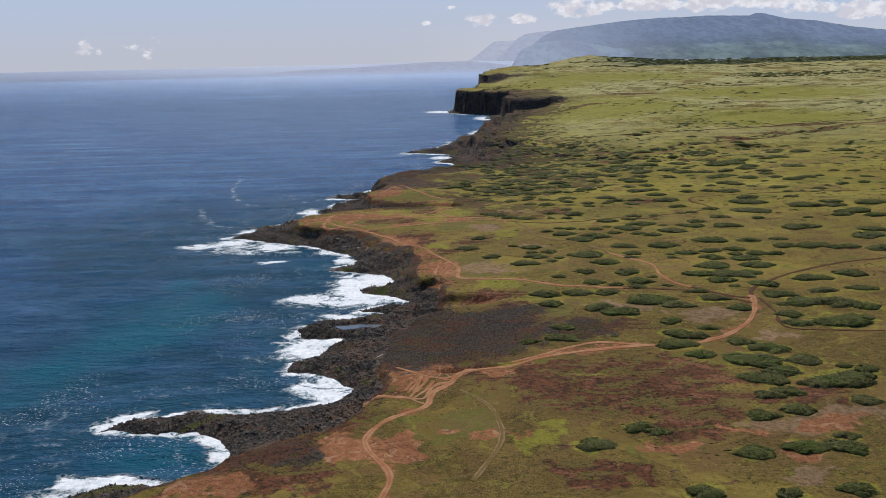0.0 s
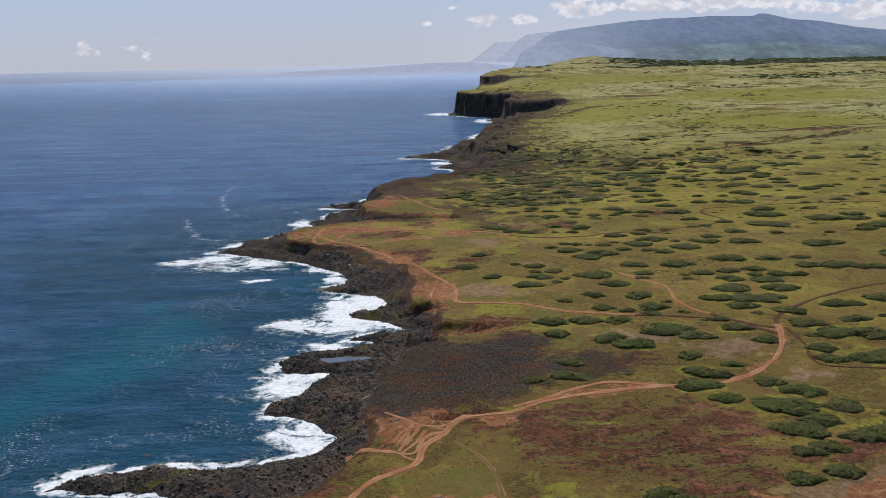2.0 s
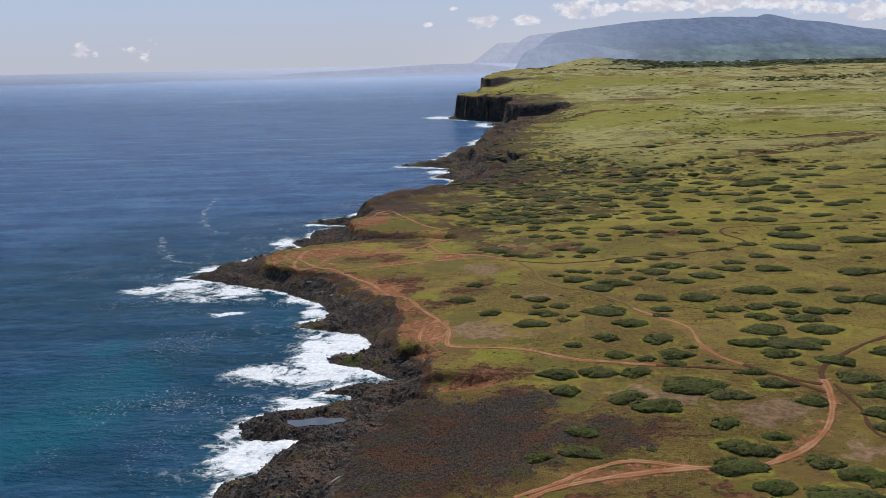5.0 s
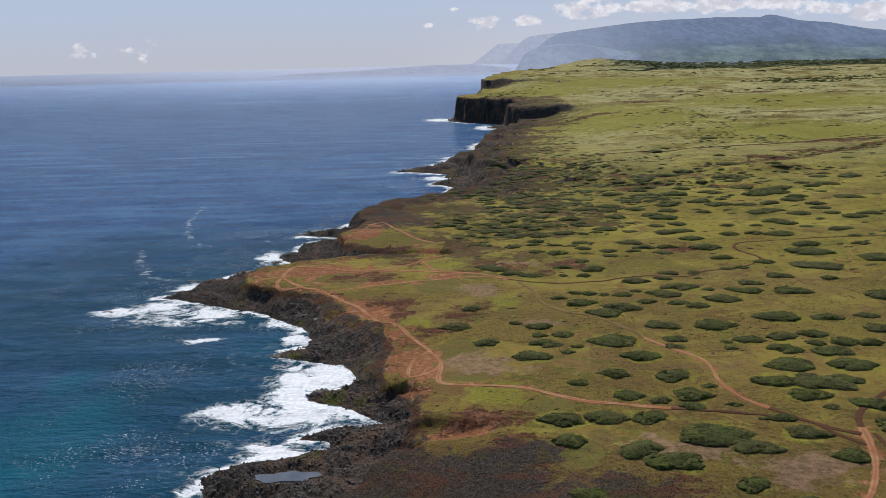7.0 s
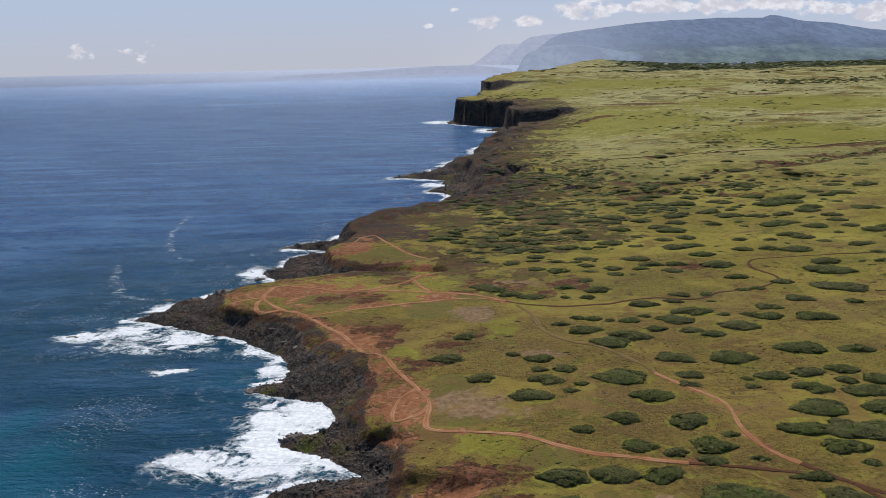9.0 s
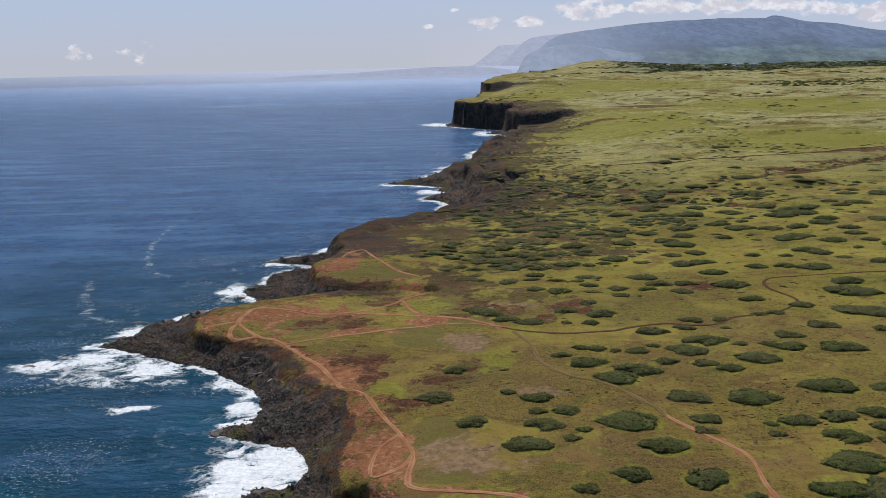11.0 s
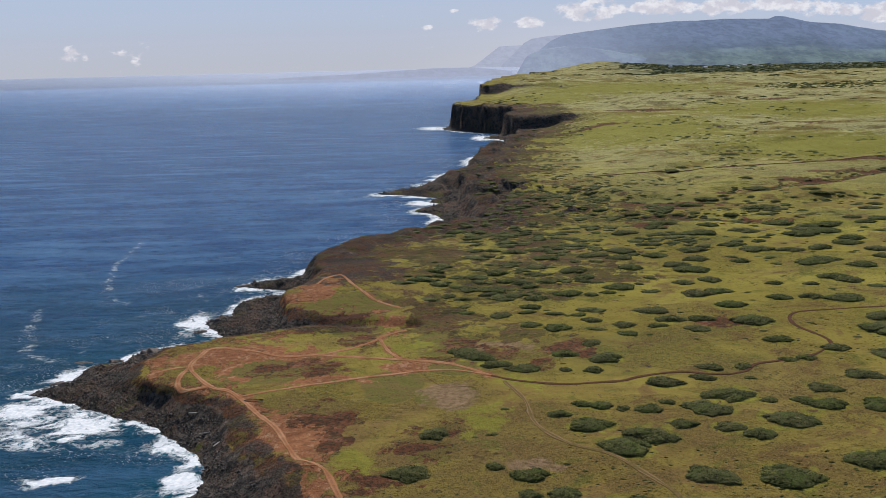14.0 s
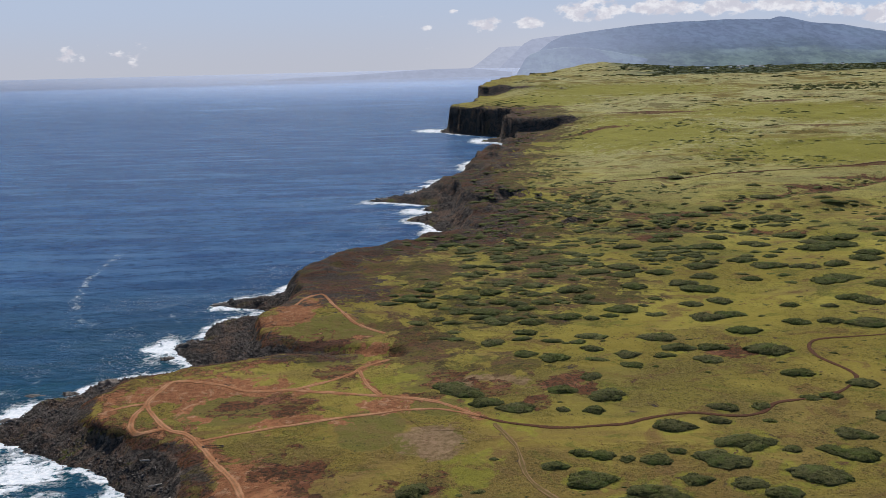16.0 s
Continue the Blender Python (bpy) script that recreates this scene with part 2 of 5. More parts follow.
def mat_sea(name="open_sea", hazed=False):
    k = Mat(name, 0.22, 0.2)
    k.b.inputs["IOR"].default_value = 1.095
    slow = k.noise(0.006, 4, 0.55, (0.35, 1.0, 1.0))
    deep = k.mix(k.ramp(slow, 0.42, 0.58), (0.032, 0.094, 0.212), (0.040, 0.113, 0.250))
    # Light and dark sides of waves painted into the water colour.
    ripple = k.noise(0.055, 8, 0.72, (0.28, 1.0, 1.0))
    deep = k.mix(k.ramp(ripple, 0.42, 0.62, 0.0, 0.8), deep, (0.064, 0.156, 0.296))
    deep = k.mix(k.ramp(k.noise(0.21, 6, 0.7, (0.35, 1.0, 1.0)), 0.50, 0.60, 0.0, 0.7), deep, (0.012, 0.046, 0.124))
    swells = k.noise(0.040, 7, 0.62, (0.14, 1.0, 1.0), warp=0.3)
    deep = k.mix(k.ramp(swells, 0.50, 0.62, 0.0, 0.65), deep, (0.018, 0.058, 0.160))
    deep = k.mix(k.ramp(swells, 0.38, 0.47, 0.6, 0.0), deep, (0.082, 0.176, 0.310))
    # Long pale streaks: the swell's gleam put into the base colour.
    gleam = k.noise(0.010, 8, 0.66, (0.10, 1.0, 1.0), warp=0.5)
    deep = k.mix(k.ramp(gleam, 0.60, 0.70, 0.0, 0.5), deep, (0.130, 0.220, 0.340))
    # Darker, greener water colour towards the southern shore.
    deep = k.mix(k.math("MULTIPLY", k.attr("reef"), k.ramp(ripple, 0.38, 0.66, 1.0, 0.6)), deep, (0.013, 0.057, 0.097))
    c = k.mix(k.ramp(k.math("ADD", k.attr("shallow"), k.math("MULTIPLY", k.math("SUBTRACT", k.noise(0.02, 5, 0.6, (0.6, 1.4, 1.0)), 0.5), 0.9)), 0.15, 1.0), deep, (0.008, 0.108, 0.160))
    lace = k.math("SUBTRACT", 1.0, k.math("MULTIPLY", k.math("ABSOLUTE", k.math("SUBTRACT", k.noise(0.22, 7, 0.62), 0.5)), 7.0))
    puff = k.noise(0.075, 7, 0.66, (0.8, 1.2, 1.0), warp=1.2)
    level = k.math("ADD", k.attr("foam"), k.math("MULTIPLY", k.math("SUBTRACT", puff, 0.5), k.ramp(k.attr("foam"), 0.02, 0.4, 0.3, 2.6)))
    froth = k.math("ADD", k.math("MULTIPLY", k.math("SUBTRACT", k.noise(0.30, 7, 0.66, warp=1.0), 0.5), 1.6), level)
    thick = k.ramp(froth, 0.50, 0.80)
    thin = k.math("MULTIPLY", k.ramp(level, 0.18, 0.6), k.ramp(lace, 0.45, 0.85))
    foam = k.math("MAXIMUM", thick, k.math("MULTIPLY", thin, 0.75))
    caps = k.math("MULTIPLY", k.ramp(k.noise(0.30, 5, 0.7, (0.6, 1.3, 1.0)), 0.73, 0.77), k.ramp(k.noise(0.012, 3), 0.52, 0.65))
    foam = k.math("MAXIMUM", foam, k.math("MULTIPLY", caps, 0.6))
    # Sun glints painted as small white specks, drawn along with the foam.
    glints = k.math("MULTIPLY", k.ramp(k.noise(1.5, 3, 0.6, (0.55, 1.2, 1.0)), 0.61, 0.64), k.ramp(k.attr("foam"), 0.02, 0.14))
    foam = k.math("MAXIMUM", foam, k.math("MULTIPLY", glints, k.ramp(k.noise(0.03, 4), 0.48, 0.60, 0.03, 0.65)))
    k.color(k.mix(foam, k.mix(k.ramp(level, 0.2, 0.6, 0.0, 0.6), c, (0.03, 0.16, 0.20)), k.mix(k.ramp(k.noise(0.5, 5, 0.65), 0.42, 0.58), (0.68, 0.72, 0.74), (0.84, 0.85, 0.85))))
    k.put(k.b.inputs["Roughness"], k.ramp(foam, 0.0, 1.0, 0.18, 0.8))
    swell = k.noise(0.035, 3, 0.5, (0.35, 1.0, 1.0))
    chop = k.noise(0.26, 6, 0.66, (0.5, 1.0, 1.0))
    h = k.math("ADD", k.math("MULTIPLY", swell, 3.5), k.math("MULTIPLY", chop, 3.2))
    h = k.math("ADD", k.math("MULTIPLY", h, k.ramp(level, 0.3, 0.7, 1.0, 0.25)), k.math("MULTIPLY", foam, 0.25))
    k.bump(h, 1.0, 0.85)
    if hazed:
        # Distance haze put into the water as emission.
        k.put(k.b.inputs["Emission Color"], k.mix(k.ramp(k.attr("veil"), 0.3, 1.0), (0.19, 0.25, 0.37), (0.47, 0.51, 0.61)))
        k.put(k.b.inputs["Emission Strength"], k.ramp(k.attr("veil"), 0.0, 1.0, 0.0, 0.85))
    return k.m


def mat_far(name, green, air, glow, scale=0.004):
    """Distant land, the miles of sea air painted in as bluish emission."""
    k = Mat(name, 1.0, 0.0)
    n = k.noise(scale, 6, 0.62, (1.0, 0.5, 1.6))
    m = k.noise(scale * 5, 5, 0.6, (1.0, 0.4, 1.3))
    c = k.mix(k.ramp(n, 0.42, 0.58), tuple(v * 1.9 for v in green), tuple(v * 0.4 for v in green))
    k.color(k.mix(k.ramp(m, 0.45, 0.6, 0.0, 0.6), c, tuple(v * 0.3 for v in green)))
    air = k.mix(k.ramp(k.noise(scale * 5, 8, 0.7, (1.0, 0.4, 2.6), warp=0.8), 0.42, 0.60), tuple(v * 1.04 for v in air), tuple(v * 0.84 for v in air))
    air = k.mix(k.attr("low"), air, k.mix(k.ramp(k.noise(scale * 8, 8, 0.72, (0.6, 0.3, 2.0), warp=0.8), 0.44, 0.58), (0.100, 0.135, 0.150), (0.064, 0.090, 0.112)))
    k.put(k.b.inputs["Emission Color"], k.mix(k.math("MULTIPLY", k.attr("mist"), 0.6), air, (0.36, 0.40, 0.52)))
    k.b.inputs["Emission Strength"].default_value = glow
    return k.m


GROUND, TRACK, DARK_TRACK, ROCK, LEAF, SEA = mat_ground(), mat_track(), mat_dark_track(), mat_rock(), mat_leaf(), mat_sea()
FAINT_TRACK = mat_faint_track()
# Leaf colour lifted for the far trees, in place of haze.
WOOD = mat_leaf("hazed_woodland_leaves", 1.1)
POOL = mat_plain("pool_water", (0.085, 0.098, 0.115), (0.12, 0.13, 0.14), 0.2, 0.12, 0.5)
BARK = mat_plain("grey_bark", (0.10, 0.075, 0.055), (0.045, 0.035, 0.028), 3.0)
DRIFT = mat_plain("bleached_driftwood", (0.50, 0.46, 0.40), (0.33, 0.29, 0.25), 2.0)
WALL = mat_plain("white_house_paint", (0.78, 0.77, 0.74), (0.68, 0.67, 0.63), 0.5)
ROOF = mat_plain("pale_metal_roof", (0.55, 0.56, 0.57), (0.42, 0.36, 0.33), 0.2, 0.5)


# ---- numbers of the plan ----
rng = np.random.RandomState(11)
LATTICE = rng.rand(256, 256)


def vnoise(x, y, size, seed=0):
    """Smooth value noise between -1 and 1."""
    u, v = np.asarray(x) / size + 31.7 * seed + 1000, np.asarray(y) / size + 17.3 * seed + 1000
    i, j = np.floor(u).astype(int), np.floor(v).astype(int)
    a, b = u - i, v - j
    a, b = a * a * (3 - 2 * a), b * b * (3 - 2 * b)
    g = lambda p, q: LATTICE[p % 256, q % 256]
    top = g(i, j) * (1 - a) + g(i + 1, j) * a
    low = g(i, j + 1) * (1 - a) + g(i + 1, j + 1) * a
    return (top * (1 - b) + low * b) * 2 - 1


def fbm(x, y, size, octaves=4, seed=0, gain=0.5):
    total, amp, norm = 0, 1.0, 0.0
    for o in range(octaves):
        total, norm = total + amp * vnoise(x, y, size / 2 ** o, seed + o), norm + amp
        amp *= gain
    return total / norm


def smooth(e0, e1, v):
    s = np.clip((v - e0) / (e1 - e0), 0, 1)
    return s * s * (3 - 2 * s)


# the waterline, from the near bays to the cape, the northern coves and the far headland
SHORE_SOUTH = [(-320, -2700), (-240, -300), (-170, 100), (-118, 208), (-98, 217), (-81, 213), (-69, 223), (-66, 228), (-70, 237), (-77, 247),
               (-84, 252), (-102, 251), (-118, 253), (-109, 262), (-97, 264), (-84, 266), (-69, 264), (-57, 266), (-40, 273), (-32, 284),
               (-38, 291), (-50, 299), (-63, 304), (-62, 313), (-52, 319), (-50, 330), (-41, 343), (-60, 345), (-67, 357), (-55, 365),
               (-42, 366), (-27, 374), (-29, 380), (-40, 383), (-33, 389), (-19, 392), (-10, 394), (-22, 404)]
SHORE_CAPE = [(-31, 409), (-42, 417), (-40, 426), (-28, 425), (-25, 436), (-27, 446), (-33, 456), (-48, 458), (-64, 465), (-63, 472),
              (-53, 481), (-53, 497), (-68, 520), (-91, 538), (-114, 550), (-126, 558), (-151, 567), (-138, 578), (-137, 596), (-126, 604),
              (-120, 620), (-106, 624), (-96, 627), (-85, 634), (-84, 641), (-96, 657), (-100, 668), (-88, 674), (-91, 692), (-85, 711),
              (-71, 716), (-62, 721), (-83, 733), (-100, 740), (-88, 750), (-66, 757), (-62, 790), (-45, 825), (-15, 858), (20, 885)]
SHORE_NORTH = [(43, 904), (39, 940), (27, 971), (4, 1001), (26, 1018), (45, 1036), (12, 1050), (36, 1072), (-13, 1098), (-41, 1117),
               (-2, 1128), (11, 1180), (47, 1222), (27, 1251), (56, 1298), (68, 1354), (73, 1431), (93, 1485), (114, 1536), (146, 1646),
               (150, 1700), (132, 1762), (112, 1780), (136, 1796), (158, 1832), (150, 1862), (96, 1925), (60, 1972), (34, 2008), (30, 2030), (59, 2118),
               (100, 2200), (122, 2440), (190, 2800), (268, 3060), (350, 3400), (420, 3900), (480, 5000)]
# the foot of the earth bluff behind the lava shelf
BLUFF_SOUTH = [(-300, -2700), (-220, -300), (-150, 100), (-95, 191), (-75, 202), (-60, 213), (-52, 220), (-43, 229), (-34, 239), (-27, 252),
               (-19, 267), (-20, 289), (-13, 292), (-12, 310), (-14, 330), (-8, 350), (0, 368), (3, 385), (3, 398), (-10, 412), (-13, 427),
               (-9, 453), (-16, 477), (-34, 500), (-37, 509), (-49, 535), (-82, 548), (-97, 559), (-101, 578), (-95, 594), (-76, 605),
               (-58, 609), (-44, 618), (-24, 628), (-4, 633), (-6, 638), (-26, 639), (-52, 650), (-59, 673), (-50, 686), (-41, 707)]
BLUFF_NORTH = [(-48, 730), (-54, 762), (-50, 795), (-33, 830), (-5, 852), (26, 872), (55, 892), (60, 940), (46, 990), (52, 1040), (54, 1090),
               (34, 1130), (40, 1180), (62, 1240), (72, 1310), (84, 1370), (92, 1450), (110, 1500), (130, 1550), (160, 1650), (166, 1720), (152, 1766), (150, 1796),
               (176, 1834), (168, 1868), (112, 1932), (74, 1980), (52, 2014), (52, 2040), (74, 2120), (114, 2210), (133, 2450), (206, 2800), (280, 3060),
               (366, 3400), (440, 3900), (500, 5000)]
SHORE = SHORE_SOUTH + SHORE_CAPE + SHORE_NORTH
BLUFF = BLUFF_SOUTH + BLUFF_NORTH


def line_distance(x, y, line):
    best = np.full(x.shape, 1e9)
    for (ax, ay), (bx, by) in zip(line[:-1], line[1:]):
        dx, dy = bx - ax, by - ay
        s = np.clip(((x - ax) * dx + (y - ay) * dy) / (dx * dx + dy * dy + 1e-9), 0, 1)
        np.minimum(best, (x - ax - s * dx) ** 2 + (y - ay - s * dy) ** 2, out=best)
    return np.sqrt(best)


def inland(x, y, line):
    """Distance from the line, positive on the land's side (east)."""
    odd = np.zeros(x.shape, bool)
    for (ax, ay), (bx, by) in zip(line[:-1], line[1:]):
        if ay == by:
            continue
        cross = ((ay > y) != (by > y)) & (x > ax + (y - ay) * (bx - ax) / (by - ay))
        odd ^= cross
    d = line_distance(x, y, line)
    return np.where(odd, d, -d)


def near_coast(x, y, line):
    """inland() where it matters; far from the shore a rough value will do."""
    out = np.where(x > 0, 400.0, -400.0)
    ys, xs = [p[1] for p in line], [p[0] for p in line]
    order = np.argsort(ys)
    guide = np.interp(y, np.array(ys)[order], np.array(xs)[order])
    close = np.abs(x - guide) < 190
    out = np.where(x > guide, 190.0, -190.0)
    xx, yy = x[close], y[close]
    rag = np.clip(yy / 700, 0.8, 3.0)
    wx = xx + rag * (3.0 * fbm(xx, yy, 17, 3, 3) + 1.1 * vnoise(xx, yy, 3.1, 9))
    wy = yy + rag * (3.0 * fbm(xx, yy, 17, 3, 6) + 1.1 * vnoise(xx, yy, 3.1, 12))
    out[close] = inland(wx, wy, line)
    return out


# rocky knolls on the northern cliffs: x, y, half width, half depth, height
CRAGS = [(-32, 471, 18, 14, 3.5), (72, 1024, 20, 26, 12), (64, 968, 13, 20, 6), (60, 1085, 16, 22, 8), (100, 1040, 26, 18, 4), (88, 1380, 16, 30, 8), (112, 1480, 20, 30, 7), (140, 1430, 26, 16, 6),
         (150, 1570, 16, 34, 7), (90, 1250, 16, 24, 6), (-40, 770, 14, 14, 3), (8, 838, 18, 12, 3), (130, 905, 22, 12, 4)]


# shallow drainage lines across the plain
DRAWS = [[(300, 815), (235, 850), (170, 860), (120, 900)], [(560, 890), (440, 930), (330, 905), (240, 920), (180, 945), (140, 1010)],
         [(280, 955), (318, 972), (386, 1002), (462, 1046), (560, 1090)], [(430, 1500), (520, 1420), (640, 1400), (760, 1440)],
         [(330, 1230), (420, 1260), (520, 1330), (640, 1330)], [(250, 1010), (300, 1120), (380, 1160)]]


# the ravine below the knoll, and washed-out hollows in the bluff: x, y, half width, half depth, drop
RAVINE = [(-56, 634), (-30, 628), (-4, 626), (14, 621)]
HOLLOWS = [(10, 372, 18, 7, 3.2), (-6, 365, 10, 6, 3), (-5, 404, 6, 8, 4), (3, 283, 6, 1.8, 1.8), (17, 284, 7, 1.3, 1.0)]


def plateau(x, y):
    z = 7.5 + 0.012 * np.maximum(0, np.minimum(y, 2600) - 300) + 0.012 * np.clip(x + 20, 0, 600)
    z = z + 0.03 * (np.clip(y, 1200, 2600) - 1200) + 0.003 * np.maximum(0, y - 2600)
    far = np.clip((y - 250) / 900, 0.15, 2.5)
    z = z + far * (2.4 * fbm(x, y, 130, 3, 21) + 1.1 * vnoise(x, y, 34, 25)) + 0.22 * vnoise(x, y, 9, 27)
    low = smooth(250, 170, x + 12 * vnoise(x, y, 40, 29)) * smooth(1960, 2000, y) * smooth(2455, 2375, y + 24 * fbm(x, y, 50, 3, 28))
    z = z - np.maximum(0, z - 57) * low
    z = z + 12 * smooth(2405, 2440, y) * smooth(520, 260, x) + 9 * smooth(2300, 2900, y)
    rise = smooth(20, 380, x - np.interp(y, [2450, 2800, 3060, 3400, 3900, 5000], [133, 206, 280, 366, 440, 500])) * (0.25 + 0.75 * smooth(1250, 700, x))
    z = z + rise * (0.05 * np.clip(y - 2950, 0, 420) + 0.030 * np.maximum(0, y - 3370))
    z = z + 4 * np.exp(-((x - 205) / 26) ** 2 - ((y - 2440) / 60) ** 2)
    z = z + smooth(900, 1300, y) * smooth(2700, 2200, y) * (5.0 * fbm(x * 0.6, y, 210, 3, 22) + 2.2 * np.abs(fbm(x * 0.5, y, 90, 3, 24)))
    z = z + 3.5 * np.exp(-((x + 22) / 42) ** 4 - ((y - 690) / 44) ** 4)
    terrace = smooth(330, 190, x + 25 * vnoise(x, y, 60, 33)) * smooth(1120, 1260, y) * smooth(1740, 1718, y + 16 * vnoise(x, y, 42, 34) + 6 * vnoise(x, y, 15, 35))
    z = z - 0.8 * np.maximum(0, z - 15) * terrace
    wet = (y > 780) & (y < 1560) & (x > 80) & (x < 820)
    z = np.array(z)
    z[wet] -= 4.0 * smooth(24, 2, np.minimum.reduce([line_distance(x[wet] + 16 * fbm(x[wet], y[wet], 50, 3, 91), y[wet], g) for g in DRAWS]))
    z = z - 3.4 * smooth(7, 2, line_distance(x + 3 * fbm(x, y, 12, 3, 31), y + 2 * fbm(x, y, 12, 3, 32), RAVINE))
    for cx, cy, rx, ry, h in HOLLOWS:
        z = z - h * smooth(1.25, 0.65, np.hypot((x - cx + 3 * fbm(x, y, 10, 3, 39)) / rx, (y - cy + 3 * fbm(x, y, 10, 3, 30)) / ry))
    for cx, cy, rx, ry, h in CRAGS:
        r = np.hypot((x - cx + 9 * vnoise(x, y, 19, 36)) / rx, (y - cy + 9 * vnoise(x, y, 17, 37)) / ry)
        z = z + 0.8 * h * smooth(1.35, 0.5, r) * (1 + 0.25 * vnoise(x, y, 14, 38))
    return z - 2.5 * np.exp(-((y - 325) / 32) ** 2) * smooth(60, -10, x)


def terrain(x, y):
    """Height of the ground and the distances inland from water and bluff."""
    ds, dl = near_coast(x, y, SHORE), near_coast(x, y, BLUFF)
    zp = plateau(x, y)
    rough = fbm(x, y, 9, 4, 40, 0.65)
    ridge = 1 - 2 * np.abs(fbm(x, y, 13, 3, 42, 0.6))
    shelf = np.clip(ds * 0.16, -6, 2.6) + smooth(0, 5, ds) * (0.2 + 1.9 * rough + 0.9 * ridge + 3.4 * np.maximum(0, fbm(x, y, 22, 4, 46, 0.6))) + 0.35
    shelf = shelf + smooth(0, 14, ds) * 0.5 * np.abs(vnoise(x, y, 4.2, 44))
    tall = np.clip((y - 720) / 400, 0, 1)
    shelf = shelf + tall * np.clip(ds, 0, 22) * 0.35 * np.clip(0.4 + fbm(x, y, 40, 3, 50), 0, 2)
    lean = 6.0 + 14.0 * smooth(-0.4, 0.35, fbm(x, y, 38, 2, 62)) * smooth(1500, 700, y)
    lean = lean * (1 - 0.6 * smooth(820, 920, y))
    step = smooth(-lean - 3 * tall, 0.7 + 3 * tall, dl + 3.2 * fbm(x, y, 16, 4, 60, 0.6) * smooth(900, 760, y) + 6 * tall * fbm(x, y, 80, 2, 61, 0.4))
    rugged = smooth(740, 800, y) * smooth(1750, 1600, y)
    step = step * (1 - 0.14 * rugged * smooth(75, 0, dl + 20 * fbm(x, y, 45, 3, 64)))
    step = step * smooth(-1, 3, ds)
    zp = zp + rugged * smooth(120, 30, dl) * (5.5 * fbm(x, y, 24, 4, 66, 0.6) - 0.5)
    pool = smooth(2.2, 1.0, np.hypot((x + 38) / 9.5, (y - 352) / 3.6))
    shelf = shelf * (1 - pool) + 2.3 * pool
    z = shelf * (1 - step) + np.maximum(zp, 1) * step
    z = np.where(ds < 0, np.maximum(-5, ds * 0.45) + 0.25 * rough, z)
    return z, ds, dl, step


def blobs(x, y, rows, soft=0.45):
    """0 to 1 over a set of ellipses (x, y, half width, half depth)."""
    out = np.zeros(x.shape)
    for cx, cy, rx, ry in rows:
        r = np.hypot((x - cx) / rx, (y - cy) / ry)
        np.maximum(out, smooth(1 + soft, 1 - soft, r), out=out)
    return out


BARE = [(-8, 278, 15, 13), (-11, 230, 7, 4), (-14, 216, 7, 6), (11, 226, 6, 1.6), (21, 226, 4, 1.5), (99, 222, 8, 4), (120, 225, 9, 4), (105, 207, 9, 4), (73, 215, 6, 3), (8, 279, 10, 4), (-31, 222, 7, 5), (-13, 222, 10, 11), (-67, 203, 13, 7), 
        (17, 278, 8, 4), (0, 432, 8, 13), (59, 299, 17, 3), (-2, 418, 7, 8), (-22, 500, 9, 12),
        (-79, 578, 11, 9), (-71, 590, 13, 7), (-45, 581, 23, 4), (-63, 570, 7, 9), (-34, 703, 10, 11), (-54, 664, 8, 7), (12, 611, 5, 3), (-33, 512, 6, 13), (-58, 586, 22, 3.5), (-50, 556, 10, 3), (-12, 462, 7, 16)]
REDDISH = [(43, 258, 24, 12), (62, 250, 16, 8), (76, 243, 12, 8), (24, 272, 16, 5), (40, 276, 16, 3), (36, 352, 10, 14), (116, 250, 12, 5), (87, 225, 9, 5), (50, 280, 20, 4), (104, 268, 10, 4), (-40, 214, 10, 8), (83, 261, 19, 13), (84, 236, 13, 9), (39, 198, 8, 8), (-50, 205, 12, 9), (56, 195, 6, 5), (98, 255, 11, 7),
           (26, 341, 14, 15), (17, 372, 10, 5), (78, 330, 12, 9), (23, 618, 8, 9), (159, 605, 9, 8), (183, 822, 14, 13), (371, 1005, 30, 10),
           (34, 570, 9, 7), (-9, 497, 8, 7), (55, 573, 7, 7), (77, 560, 8, 4), (86, 576, 10, 8), (39, 586, 7, 9)]
REDDISH_FAR = [(-35, 565, 13, 8), (-13, 516, 9, 8), (520, 1130, 60, 14), (440, 1060, 40, 10), (270, 1560, 70, 12), (420, 1750, 90, 14), (250, 1900, 60, 14),
               (600, 1500, 50, 12), (700, 1900, 60, 14), (-58, 640, 14, 10), (230, 905, 60, 18)]
PINKISH = [(108, 226, 14, 8), (128, 231, 12, 6), (102, 197, 10, 6), (32, 534, 12, 15), (61, 477, 13, 6), (28, 425, 18, 12), (91, 356, 19, 9), (120, 338, 16, 10), (139, 308, 9, 5), (60, 581, 14, 9)]
LAVA = [(-29, 248, 9, 5), (-46, 221, 12, 7), (-5, 325, 24, 32), (25, 336, 19, 20), (-33, 320, 19, 28), (16, 316, 28, 26), (-11, 345, 17, 20), (57, 327, 22, 13), (-14, 305, 16, 16), (35, 352, 14, 8),
        (25, 757, 33, 38), (82, 920, 33, 90), (-19, 776, 34, 34), (96, 777, 24, 24), (28, 738, 24, 19), (81, 809, 30, 20), (-22, 621, 21, 7),
        (106, 860, 30, 30), (91, 1077, 26, 60), (70, 1190, 24, 50), (110, 1330, 26, 60), (140, 1560, 24, 50), (60, 870, 30, 25)]
SCRUBBY = [(66, 676, 40, 30), (110, 735, 42, 34), (60, 598, 26, 14), (20, 655, 18, 18), (32, 627, 18, 22), (120, 690, 40, 20), (180, 850, 50, 20)]
